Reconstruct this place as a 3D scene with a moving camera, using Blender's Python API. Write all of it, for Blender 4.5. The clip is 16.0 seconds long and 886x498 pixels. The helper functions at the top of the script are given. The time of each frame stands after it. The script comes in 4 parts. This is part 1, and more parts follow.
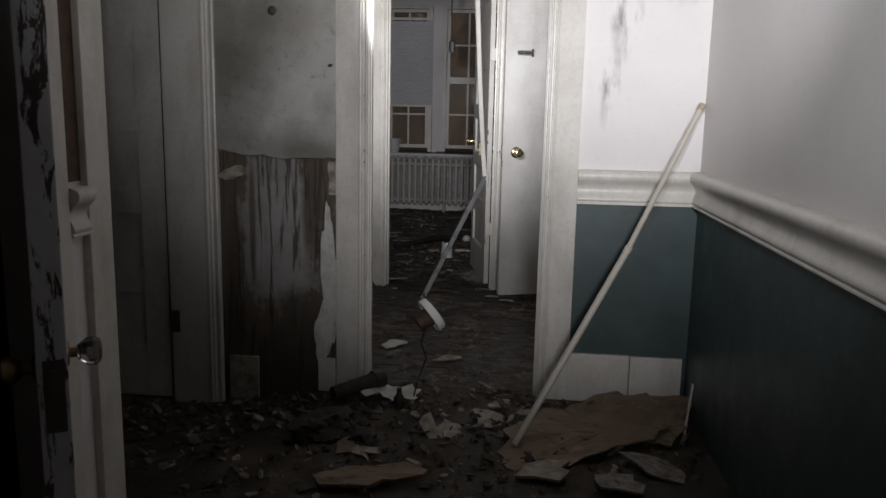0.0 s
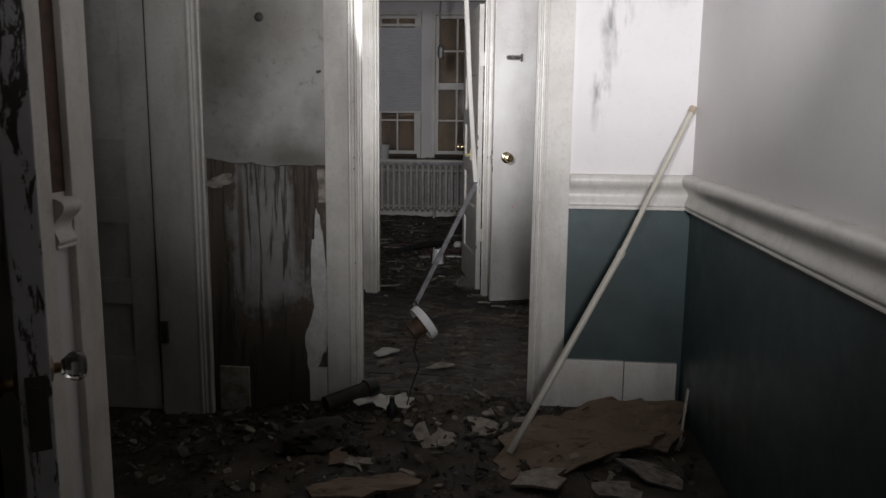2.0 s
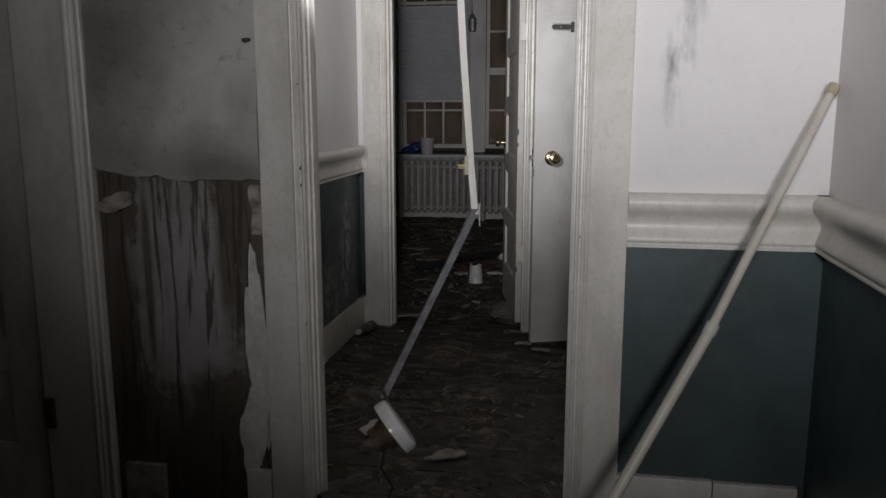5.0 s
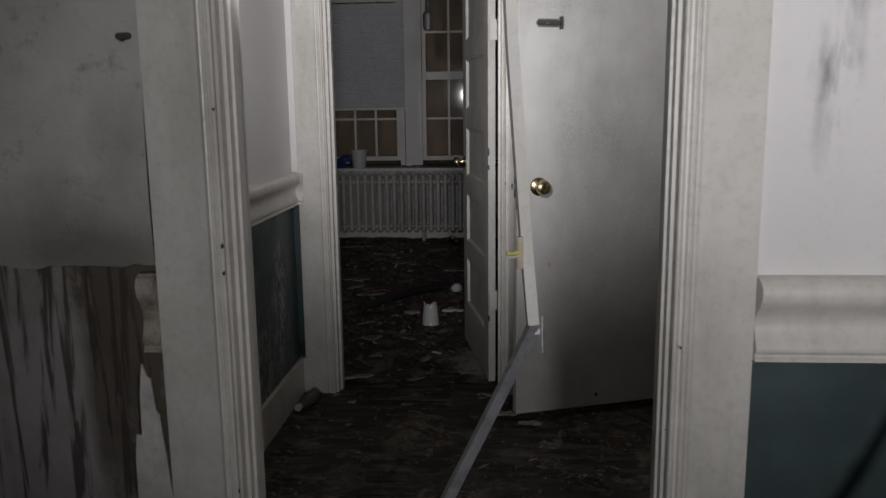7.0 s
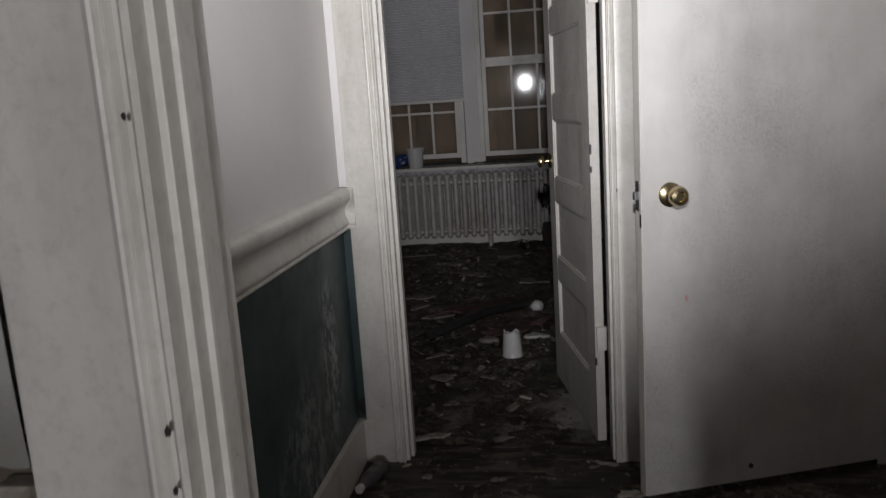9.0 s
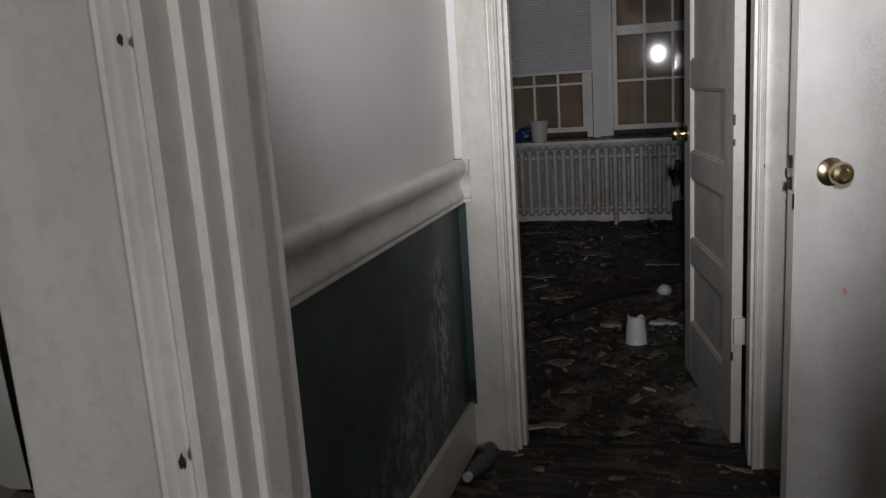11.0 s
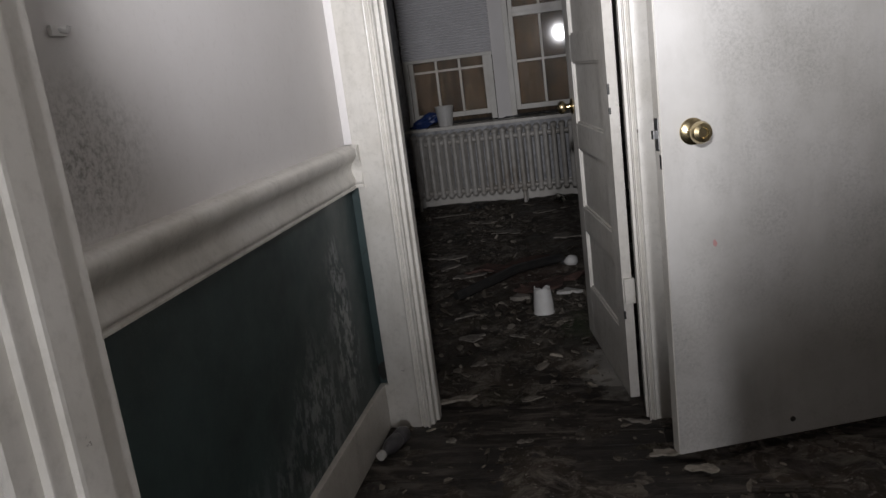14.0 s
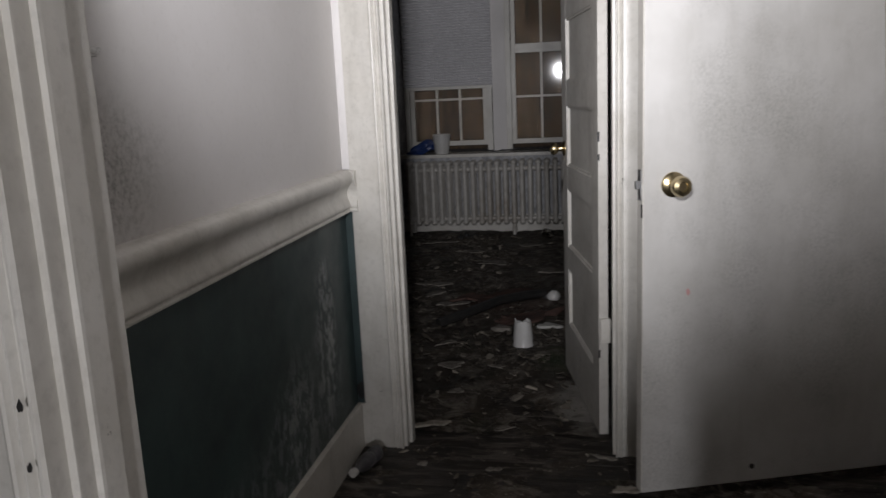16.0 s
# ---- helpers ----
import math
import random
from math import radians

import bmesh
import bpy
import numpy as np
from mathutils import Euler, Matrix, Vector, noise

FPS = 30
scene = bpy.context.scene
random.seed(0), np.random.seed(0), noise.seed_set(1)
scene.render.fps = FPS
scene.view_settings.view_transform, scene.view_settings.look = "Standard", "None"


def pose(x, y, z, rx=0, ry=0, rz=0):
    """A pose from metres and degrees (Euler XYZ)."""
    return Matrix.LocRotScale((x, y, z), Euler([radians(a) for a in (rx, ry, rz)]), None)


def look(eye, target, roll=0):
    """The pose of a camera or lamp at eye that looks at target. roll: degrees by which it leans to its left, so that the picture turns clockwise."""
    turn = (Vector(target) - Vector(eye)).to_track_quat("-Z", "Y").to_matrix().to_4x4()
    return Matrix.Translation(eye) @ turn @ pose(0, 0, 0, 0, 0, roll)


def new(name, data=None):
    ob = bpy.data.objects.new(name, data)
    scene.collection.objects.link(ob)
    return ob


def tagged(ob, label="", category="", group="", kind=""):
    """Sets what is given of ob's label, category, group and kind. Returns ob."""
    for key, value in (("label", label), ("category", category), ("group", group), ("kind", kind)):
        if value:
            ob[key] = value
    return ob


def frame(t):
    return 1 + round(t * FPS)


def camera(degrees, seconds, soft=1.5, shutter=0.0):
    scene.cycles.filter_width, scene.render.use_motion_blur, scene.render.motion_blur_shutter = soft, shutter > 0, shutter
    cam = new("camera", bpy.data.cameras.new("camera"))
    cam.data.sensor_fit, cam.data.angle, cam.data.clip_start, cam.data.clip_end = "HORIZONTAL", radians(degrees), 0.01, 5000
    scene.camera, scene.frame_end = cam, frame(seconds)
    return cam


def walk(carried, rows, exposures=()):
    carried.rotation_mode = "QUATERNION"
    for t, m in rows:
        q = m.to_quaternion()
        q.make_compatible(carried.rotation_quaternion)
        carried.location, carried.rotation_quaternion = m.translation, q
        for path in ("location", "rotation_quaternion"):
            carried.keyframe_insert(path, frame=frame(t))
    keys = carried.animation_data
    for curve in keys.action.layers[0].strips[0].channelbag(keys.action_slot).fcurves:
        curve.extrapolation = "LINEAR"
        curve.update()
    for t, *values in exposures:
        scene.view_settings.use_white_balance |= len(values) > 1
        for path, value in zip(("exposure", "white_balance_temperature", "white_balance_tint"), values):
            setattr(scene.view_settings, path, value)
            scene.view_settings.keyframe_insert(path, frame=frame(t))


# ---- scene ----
cam = camera(59.2, 16.0, soft=1.5, shutter=0.4)
PATH = [
    (0, (0.287, 0.293, 1.24), (0.103, 2.255, 0.898), 1.2),
    (0.5, (0.253, 0.29, 1.236), (0.045, 2.251, 0.901), 1.5),
    (1, (0.276, 0.293, 1.244), (0.111, 2.259, 0.913), 0.8),
    (1.5, (0.27, 0.295, 1.242), (0.086, 2.259, 0.912), 1.7),
    (2, (0.279, 0.324, 1.238), (0.119, 2.291, 0.911), 0.6),
    (2.5, (0.358, 0.468, 1.24), (0.207, 2.433, 0.897), -0.9),
    (3, (0.477, 0.732, 1.252), (0.205, 2.687, 0.928), -0.5),
    (3.5, (0.523, 0.83, 1.263), (0.184, 2.774, 0.942), -2.3),
    (3.7, (0.494, 0.886, 1.239), (0.168, 2.829, 0.895), -1.3),
    (6, (0.291, 2.013, 1.25), (-0.034, 3.954, 0.895), 0.5),
    (6.5, (0.124, 2.191, 1.306), (-0.021, 4.162, 1.0), -1.6),
    (7, (0.103, 2.311, 1.302), (-0.035, 4.275, 0.954), -0.7),
    (7.5, (0.154, 2.612, 1.308), (-0.1, 4.555, 0.908), -0.3),
    (8, (0.124, 2.771, 1.311), (-0.308, 4.681, 0.907), -1.9),
    (8.5, (0.026, 2.956, 1.289), (-0.324, 4.88, 0.87), -1.1),
    (9, (-0.081, 3.096, 1.304), (-0.359, 5.043, 0.94), -3.7),
    (9.5, (-0.087, 3.167, 1.312), (-0.391, 5.117, 0.986), -2.6),
    (10, (-0.077, 3.268, 1.319), (-0.513, 5.19, 0.978), -0.1),
    (10.2, (-0.08, 3.279, 1.313), (-0.616, 5.172, 0.954), -1.7),
    (12.3, (-0.119, 3.211, 1.241), (-0.594, 5.109, 0.825), -8.2),
    (12.5, (-0.102, 3.203, 1.246), (-0.537, 5.113, 0.841), -8.9),
    (13, (-0.052, 3.195, 1.252), (-0.586, 5.084, 0.867), -8.8),
    (13.5, (0.0, 3.218, 1.237), (-0.466, 5.114, 0.804), -8.1),
    (14, (0.011, 3.237, 1.249), (-0.393, 5.144, 0.801), -7.3),
    (14.5, (0.023, 3.232, 1.246), (-0.396, 5.136, 0.797), -8.0),
    (15, (0.031, 3.21, 1.261), (-0.405, 5.111, 0.819), -6.1),
    (15.5, (0.034, 3.191, 1.277), (-0.438, 5.093, 0.881), -4.7),
    (16, (0.034, 3.148, 1.284), (-0.337, 5.074, 0.894), -2.6),
]
EXPOSURES = [(0.0, -0.2), (3.7, -0.25), (6.0, -1.0), (7.0, -0.85), (8.0, -0.35), (9.0, -0.2), (10.0, -0.3), (12.5, -0.2), (14.5, 0.15), (16.0, 0.0)]
walk(cam, [(t, look(eye, target, roll)) for t, eye, target, roll in PATH], EXPOSURES)

# ---- light: the torch that lights the walk, one lamp for the entry room and one at the inner doorway ----
world = bpy.data.worlds.new("night")
world.use_nodes = True
world.node_tree.nodes["Background"].inputs[0].default_value = (0.35, 0.4, 0.5, 1)
world.node_tree.nodes["Background"].inputs[1].default_value = 0.002
scene.world = world


def torch(eye, target, watts, cone, blend, radius, colour=(0.987, 0.983, 1.032)):
    data = bpy.data.lights.new("torch", "SPOT")
    data.energy, data.spot_size, data.spot_blend, data.shadow_soft_size, data.color = watts, radians(cone), blend, radius, colour
    ob = new("torch", data)
    ob.matrix_world = look(eye, target)
    return ob


torch((0.52, 0.0, 1.45), (0.50, 3.6, 1.90), 290, 68, 1.0, 0.15)
torch((0.30, 1.2, 1.50), (0.70, 3.6, 1.98), 150, 62, 1.0, 0.08)
torch((-0.06, 3.27, 1.58), (-0.06, 5.8, 2.12), 235, 88, 1.0, 0.03)

# ---- materials ----


class Mat:
    """A node material in the making."""

    def __init__(self, name, rough=0.5, metal=0.0):
        self.m = bpy.data.materials.new(name)
        self.m.use_nodes = True
        self.t = self.m.node_tree
        self.b = self.t.nodes["Principled BSDF"]
        self.b.inputs["Roughness"].default_value = rough
        self.b.inputs["Metallic"].default_value = metal
        self.co = self.t.nodes.new("ShaderNodeTexCoord").outputs["Object"]
        geo = self.t.nodes.new("ShaderNodeNewGeometry")
        self.pos = geo.outputs["Position"]
        self.island = geo.outputs["Random Per Island"]
        self.rand = self.t.nodes.new("ShaderNodeObjectInfo").outputs["Random"]

    def link(self, a, b):
        self.t.links.new(a, b)

    def scaled(self, sx, sy, sz, world=True, off=(0, 0, 0)):
        n = self.t.nodes.new("ShaderNodeMapping")
        n.inputs["Scale"].default_value = (sx, sy, sz)
        n.inputs["Location"].default_value = off
        self.link(self.pos if world else self.co, n.inputs[0])
        return n.outputs[0]

    def noise(self, scale, detail=4.0, rough=0.55, co=None, dist=0.0):
        n = self.t.nodes.new("ShaderNodeTexNoise")
        n.inputs["Scale"].default_value, n.inputs["Detail"].default_value = scale, detail
        n.inputs["Roughness"].default_value, n.inputs["Distortion"].default_value = rough, dist
        self.link(co if co is not None else self.pos, n.inputs["Vector"])
        return n.outputs["Fac"]

    def ramp(self, fac, stops):
        n = self.t.nodes.new("ShaderNodeValToRGB")
        els = n.color_ramp.elements
        while len(els) < len(stops):
            els.new(0.5)
        for e, (p, c) in zip(els, stops):
            e.position = p
            e.color = (c, c, c, 1) if isinstance(c, (int, float)) else (*c, 1)
        self.link(fac, n.inputs[0])
        return n.outputs[0]

    def mix(self, fac, a, b, mode="MIX"):
        n = self.t.nodes.new("ShaderNodeMix")
        n.data_type, n.blend_type = "RGBA", mode
        for sock, v in ((n.inputs["Factor"], fac), (n.inputs["A"], a), (n.inputs["B"], b)):
            if isinstance(v, (int, float)):
                sock.default_value = v
            elif isinstance(v, tuple):
                sock.default_value = (*v, 1)
            else:
                self.link(v, sock)
        return n.outputs["Result"]

    def math(self, op, a, b=0.0):
        n = self.t.nodes.new("ShaderNodeMath")
        n.operation = op
        for sock, v in zip(n.inputs, (a, b)):
            if isinstance(v, (int, float)):
                sock.default_value = v
            else:
                self.link(v, sock)
        return n.outputs[0]

    def axis(self, k):
        n = self.t.nodes.new("ShaderNodeSeparateXYZ")
        self.link(self.pos, n.inputs[0])
        return n.outputs[k]

    def spot(self, centre, size, soft=0.5, wobble=0.6, scale=3.0):
        """1 inside a blotch round centre with the half sizes given, ragged edge, 0 outside."""
        n = self.t.nodes.new("ShaderNodeMapping")
        n.vector_type = "TEXTURE"
        n.inputs["Location"].default_value = centre
        n.inputs["Scale"].default_value = size
        self.link(self.pos, n.inputs[0])
        v = self.t.nodes.new("ShaderNodeVectorMath")
        v.operation = "LENGTH"
        self.link(n.outputs[0], v.inputs[0])
        d = self.math("ADD", v.outputs["Value"], self.math("MULTIPLY", self.math("SUBTRACT", self.noise(scale, 6, 0.65), 0.5), wobble * 2))
        return self.ramp(d, [(max(0.0, 1 - soft), 1.0), (1.0, 0.0)])

    def colour(self, v):
        if isinstance(v, tuple):
            self.b.inputs["Base Color"].default_value = (*v, 1)
        else:
            self.link(v, self.b.inputs["Base Color"])
        return self

    def rough(self, v):
        self.link(v, self.b.inputs["Roughness"])
        return self

    def bump(self, fac, strength, dist):
        n = self.t.nodes.new("ShaderNodeBump")
        n.inputs["Strength"].default_value, n.inputs["Distance"].default_value = strength, dist
        self.link(fac, n.inputs["Height"])
        self.link(n.outputs[0], self.b.inputs["Normal"])
        return self


def painted(name, base, dirt, rough=0.45, scale=5.0, amount=0.5, bump=0.25, grain=220.0, chips=0.0):
    """Old brushed paint: faint blotches, fine grime, brush relief."""
    k = Mat(name, rough)
    big = k.ramp(k.noise(scale, 6, 0.6), [(0.42, 0.0), (0.75, 1.0)])
    fine = k.ramp(k.noise(scale * 11, 5, 0.7), [(0.5, 0.0), (0.8, 1.0)])
    c = k.mix(k.math("MULTIPLY", big, amount), base, dirt)
    c = k.mix(k.math("MULTIPLY", fine, amount * 0.6), c, tuple(v * 0.55 for v in dirt))
    if chips:
        soil = k.ramp(k.noise(1.0, 6, 0.65, k.scaled(9, 9, 2.2)), [(0.5, 0.0), (0.75, 1.0)])
        c = k.mix(k.math("MULTIPLY", soil, 0.35), c, tuple(v * 0.5 for v in dirt))
        bare = k.ramp(k.noise(1.0, 6, 0.7, k.scaled(24, 24, 15)), [(0.73 - chips, 0.0), (0.745 - chips, 1.0)])
        c = k.mix(bare, c, (0.10, 0.08, 0.06))
    k.colour(c)
    k.rough(k.ramp(fine, [(0.0, rough), (1.0, min(1.0, rough + 0.3))]))
    k.bump(k.noise(grain, 3, 0.6), bump, 0.002)
    return k.m


CREAM = painted("cream trim paint", (0.66, 0.635, 0.585), (0.44, 0.41, 0.35), 0.36, 6, 0.5, bump=0.1, chips=0.022)
DOORWHITE = painted("off-white door paint", (0.60, 0.575, 0.53), (0.38, 0.35, 0.30), 0.5, 3.5, 0.6, chips=0.012)
# near-black: the missing light of unlit spaces is put into this colour
DARK = painted("plaster coloured as if unlit", (0.035, 0.033, 0.031), (0.018, 0.017, 0.016), 0.8, 2, 0.5)
CEILING = painted("stained ceiling paint", (0.5, 0.48, 0.46), (0.25, 0.22, 0.19), 0.8, 1.5, 0.6)
BLINDCLOTH = painted("greyish blind fabric", (0.62, 0.61, 0.62), (0.46, 0.45, 0.46), 0.8, 3, 0.35)


def wall_paint():
    """White wall paint: long stains above the entry's chair rail, a mould bloom in the hall."""
    k = Mat("stained white wall paint", 0.6)
    c = k.mix(k.math("MULTIPLY", k.ramp(k.noise(1.8, 6, 0.6), [(0.42, 0), (0.8, 1)]), 0.4), (0.70, 0.675, 0.66), (0.54, 0.51, 0.48))
    drip = k.noise(1.0, 6, 0.65, k.scaled(14, 14, 3.2))
    band = k.ramp(drip, [(0.45, 0.0), (0.62, 1.0)])
    for centre, size in (((0.70, 3.645, 1.66), (0.09, 0.3, 0.20)), ((0.655, 3.645, 1.36), (0.05, 0.3, 0.17)), ((0.93, 3.645, 1.9), (0.1, 0.3, 0.25)), ((0.45, 3.62, 1.36), (0.05, 0.1, 0.14))):
        c = k.mix(k.math("MULTIPLY", k.math("MULTIPLY", k.spot(centre, size, 0.7, 0.5, 9), band), 0.75), c, (0.13, 0.125, 0.115))
    speck = k.ramp(k.noise(75, 6, 0.8), [(0.44, 0.0), (0.62, 1.0)])
    bloom = k.spot((-0.82, 4.38, 1.17), (0.3, 0.28, 0.17), 0.85, 0.4, 5)
    haze = k.spot((-0.82, 4.2, 1.25), (0.3, 0.6, 0.45), 0.95, 0.3, 3)
    c = k.mix(k.math("MULTIPLY", haze, 0.5), c, (0.26, 0.25, 0.22))
    c = k.mix(k.math("MULTIPLY", k.math("MULTIPLY", bloom, speck), 0.75), c, (0.15, 0.14, 0.12))
    fine = k.ramp(k.noise(55, 5, 0.7), [(0.55, 0.0), (0.8, 1.0)])
    c = k.mix(k.math("MULTIPLY", fine, 0.16), c, (0.3, 0.27, 0.23))
    k.colour(c)
    k.bump(k.noise(120, 4, 0.65), 0.25, 0.002)
    return k.m


def teal_paint():
    """Dark teal dado paint, scraped to white plaster near the hall's inner corner."""
    k = Mat("teal dado paint", 0.42)
    c = k.mix(k.ramp(k.noise(3.5, 6, 0.65), [(0.38, 0), (0.75, 1)]), (0.052, 0.080, 0.080), (0.033, 0.047, 0.047))
    c = k.mix(k.math("MULTIPLY", k.ramp(k.noise(26, 5, 0.7), [(0.55, 0), (0.75, 1)]), 0.35), c, (0.085, 0.115, 0.115))
    flake = k.ramp(k.noise(1.0, 6, 0.75, k.scaled(30, 30, 17)), [(0.48, 0.0), (0.54, 1.0)])
    for centre, size, amt in (((-0.82, 5.50, 0.45), (0.3, 0.13, 0.34), 0.9), ((-0.82, 5.22, 0.30), (0.3, 0.27, 0.26), 0.7), ((-0.82, 4.75, 0.2), (0.3, 0.45, 0.2), 0.3)):
        c = k.mix(k.math("MULTIPLY", k.math("MULTIPLY", k.spot(centre, size, 0.6, 0.55, 6), flake), amt), c, (0.42, 0.44, 0.44))
    haze = k.spot((-0.82, 5.3, 0.3), (0.3, 0.5, 0.35), 0.9, 0.4, 4)
    c = k.mix(k.math("MULTIPLY", haze, 0.3), c, (0.14, 0.16, 0.16))
    k.colour(c)
    k.rough(k.ramp(k.noise(9, 5, 0.6), [(0.3, 0.35), (0.8, 0.6)]))
    k.bump(k.noise(90, 4, 0.6), 0.2, 0.002)
    return k.m


def old_plaster():
    """Grey bulging plaster with mould clouds."""
    k = Mat("grey mouldy plaster", 0.85)
    c = k.mix(k.ramp(k.noise(2.3, 7, 0.6), [(0.35, 0), (0.7, 1)]), (0.50, 0.485, 0.455), (0.31, 0.295, 0.265))
    for centre, size, amt in (((-1.0, 3.64, 1.45), (0.30, 0.4, 0.60), 0.85), ((-0.66, 3.64, 1.06), (0.5, 0.4, 0.17), 0.8), ((-0.80, 3.64, 1.62), (0.22, 0.4, 0.34), 0.6), ((-0.53, 3.64, 1.25), (0.1, 0.4, 0.12), 0.5)):
        c = k.mix(k.math("MULTIPLY", k.spot(centre, size, 0.9, 0.5, 3.5), amt), c, (0.105, 0.098, 0.078))
    dots = k.ramp(k.noise(22, 6, 0.75), [(0.56, 0), (0.68, 1)])
    c = k.mix(k.math("MULTIPLY", dots, 0.4), c, (0.09, 0.08, 0.06))
    k.colour(c)
    k.bump(k.noise(35, 6, 0.65), 0.4, 0.006)
    return k.m


def stripped_wall():
    """Wall below the lost chair rail: brown glue and grey skim in long vertical runs."""
    k = Mat("stripped streaked wall", 0.8)
    runs = k.math("ADD", k.math("MULTIPLY", k.noise(1.0, 7, 0.62, k.scaled(15, 15, 1.7), 0.5), 0.6), k.math("MULTIPLY", k.noise(9, 7, 0.7, None, 0.8), 0.4))
    body = k.spot((-0.76, 3.65, 0.68), (0.22, 0.4, 0.50), 0.9, 0.5, 5)
    field = k.math("ADD", k.math("MULTIPLY", body, 0.42), k.math("MULTIPLY", runs, 0.9))
    skim = k.ramp(field, [(0.52, 0.0), (0.60, 0.65), (0.74, 1.0)])
    brown = k.mix(k.noise(7, 6, 0.65), (0.060, 0.048, 0.036), (0.125, 0.098, 0.072))
    grey = k.mix(k.noise(11, 6, 0.7), (0.17, 0.16, 0.15), (0.36, 0.345, 0.33))
    c = k.mix(skim, brown, grey)
    damp = k.spot((-0.69, 3.65, 0.08), (0.17, 0.4, 0.38), 0.3, 0.5, 6)
    c = k.mix(k.math("MULTIPLY", damp, 0.9), c, (0.062, 0.050, 0.036))
    for centre, size in (((-0.62, 3.65, 0.82), (0.045, 0.3, 0.30)), ((-0.97, 3.65, 0.5), (0.045, 0.3, 0.5)), ((-0.885, 3.65, 0.75), (0.02, 0.3, 0.35))):
        c = k.mix(k.math("MULTIPLY", k.spot(centre, size, 0.5, 0.4, 7), 0.85), c, (0.075, 0.058, 0.042))
    thin = k.ramp(k.noise(1.0, 5, 0.6, k.scaled(38, 38, 2.2), 0.6), [(0.56, 0), (0.61, 1)])
    c = k.mix(k.math("MULTIPLY", thin, 0.85), c, (0.035, 0.028, 0.022))
    k.colour(c)
    k.bump(k.math("ADD", skim, k.math("MULTIPLY", k.noise(60, 5, 0.7), 0.5)), 0.5, 0.006)
    return k.m


def floor_boards():
    """Worn dark boards, dust ground into the grain; each board a shade of its own."""
    k = Mat("dark dirty floorboards", 0.55)
    grain = k.noise(1.0, 7, 0.65, k.scaled(3.5, 60, 10), 0.3)
    c = k.mix(grain, (0.010, 0.0075, 0.006), (0.044, 0.034, 0.027))
    c = k.mix(k.math("MULTIPLY", k.rand, 0.55), c, (0.016, 0.013, 0.011))
    dust = k.ramp(k.noise(1.0, 8, 0.72, k.scaled(5, 16, 5), 0.5), [(0.46, 0), (0.63, 1)])
    c = k.mix(k.math("MULTIPLY", dust, 0.75), c, (0.18, 0.157, 0.132))
    specks = k.ramp(k.noise(34, 6, 0.7), [(0.62, 0), (0.69, 1)])
    c = k.mix(k.math("MULTIPLY", specks, 0.6), c, (0.24, 0.21, 0.17))
    damp = k.ramp(k.noise(1.7, 5, 0.6), [(0.46, 0), (0.62, 1)])
    c = k.mix(k.math("MULTIPLY", damp, 0.7), c, (0.010, 0.008, 0.007))
    moss = k.spot((-0.14, 6.75, 0.0), (0.10, 0.30, 0.3), 0.8, 0.7, 9)
    c = k.mix(k.math("MULTIPLY", moss, 0.7), c, (0.030, 0.052, 0.014))
    bare = k.spot((0.04, 6.22, 0.0), (0.14, 0.30, 0.3), 0.4, 0.5, 9)
    c = k.mix(k.math("MULTIPLY", bare, 0.7), c, (0.22, 0.205, 0.18))
    k.colour(c)
    k.rough(k.ramp(damp, [(0.0, 0.82), (1.0, 0.5)]))
    k.bump(k.math("ADD", grain, k.noise(90, 4, 0.7)), 0.5, 0.004)
    return k.m


def rotten_cover():
    """Mud and rotten felt over the entry floor."""
    k = Mat("rotten muddy floor covering", 0.8)
    c = k.mix(k.ramp(k.noise(6, 8, 0.7), [(0.35, 0), (0.7, 1)]), (0.022, 0.017, 0.012), (0.105, 0.082, 0.055))
    pale = k.ramp(k.noise(17, 7, 0.72), [(0.58, 0), (0.72, 1)])
    c = k.mix(k.math("MULTIPLY", pale, 0.6), c, (0.19, 0.150, 0.102))
    wet = k.ramp(k.noise(2.4, 5, 0.6), [(0.45, 0), (0.62, 1)])
    c = k.mix(k.math("MULTIPLY", wet, 0.75), c, (0.016, 0.013, 0.009))
    k.colour(c)
    k.rough(k.ramp(wet, [(0.0, 0.9), (1.0, 0.42)]))
    k.bump(k.noise(70, 7, 0.75), 0.8, 0.012)
    return k.m


def slab_paint():
    """Flush door paint with sooty speckles and rubbed greasy patches."""
    k = Mat("sooty white slab paint", 0.5)
    c = k.mix(k.ramp(k.noise(2.2, 6, 0.6), [(0.36, 0), (0.72, 1)]), (0.60, 0.585, 0.56), (0.44, 0.425, 0.395))
    speck = k.ramp(k.noise(120, 6, 0.8), [(0.42, 0), (0.66, 1)])
    region = k.ramp(k.noise(3.1, 5, 0.65), [(0.45, 0), (0.62, 1)])
    c = k.mix(k.math("MULTIPLY", k.math("MULTIPLY", speck, region), 0.4), c, (0.17, 0.165, 0.15))
    wipe = k.ramp(k.noise(1.0, 5, 0.6, k.scaled(12, 12, 3)), [(0.5, 0), (0.75, 1)])
    c = k.mix(k.math("MULTIPLY", wipe, 0.25), c, (0.30, 0.285, 0.25))
    k.colour(c)
    k.bump(k.noise(150, 3, 0.6), 0.2, 0.0015)
    return k.m


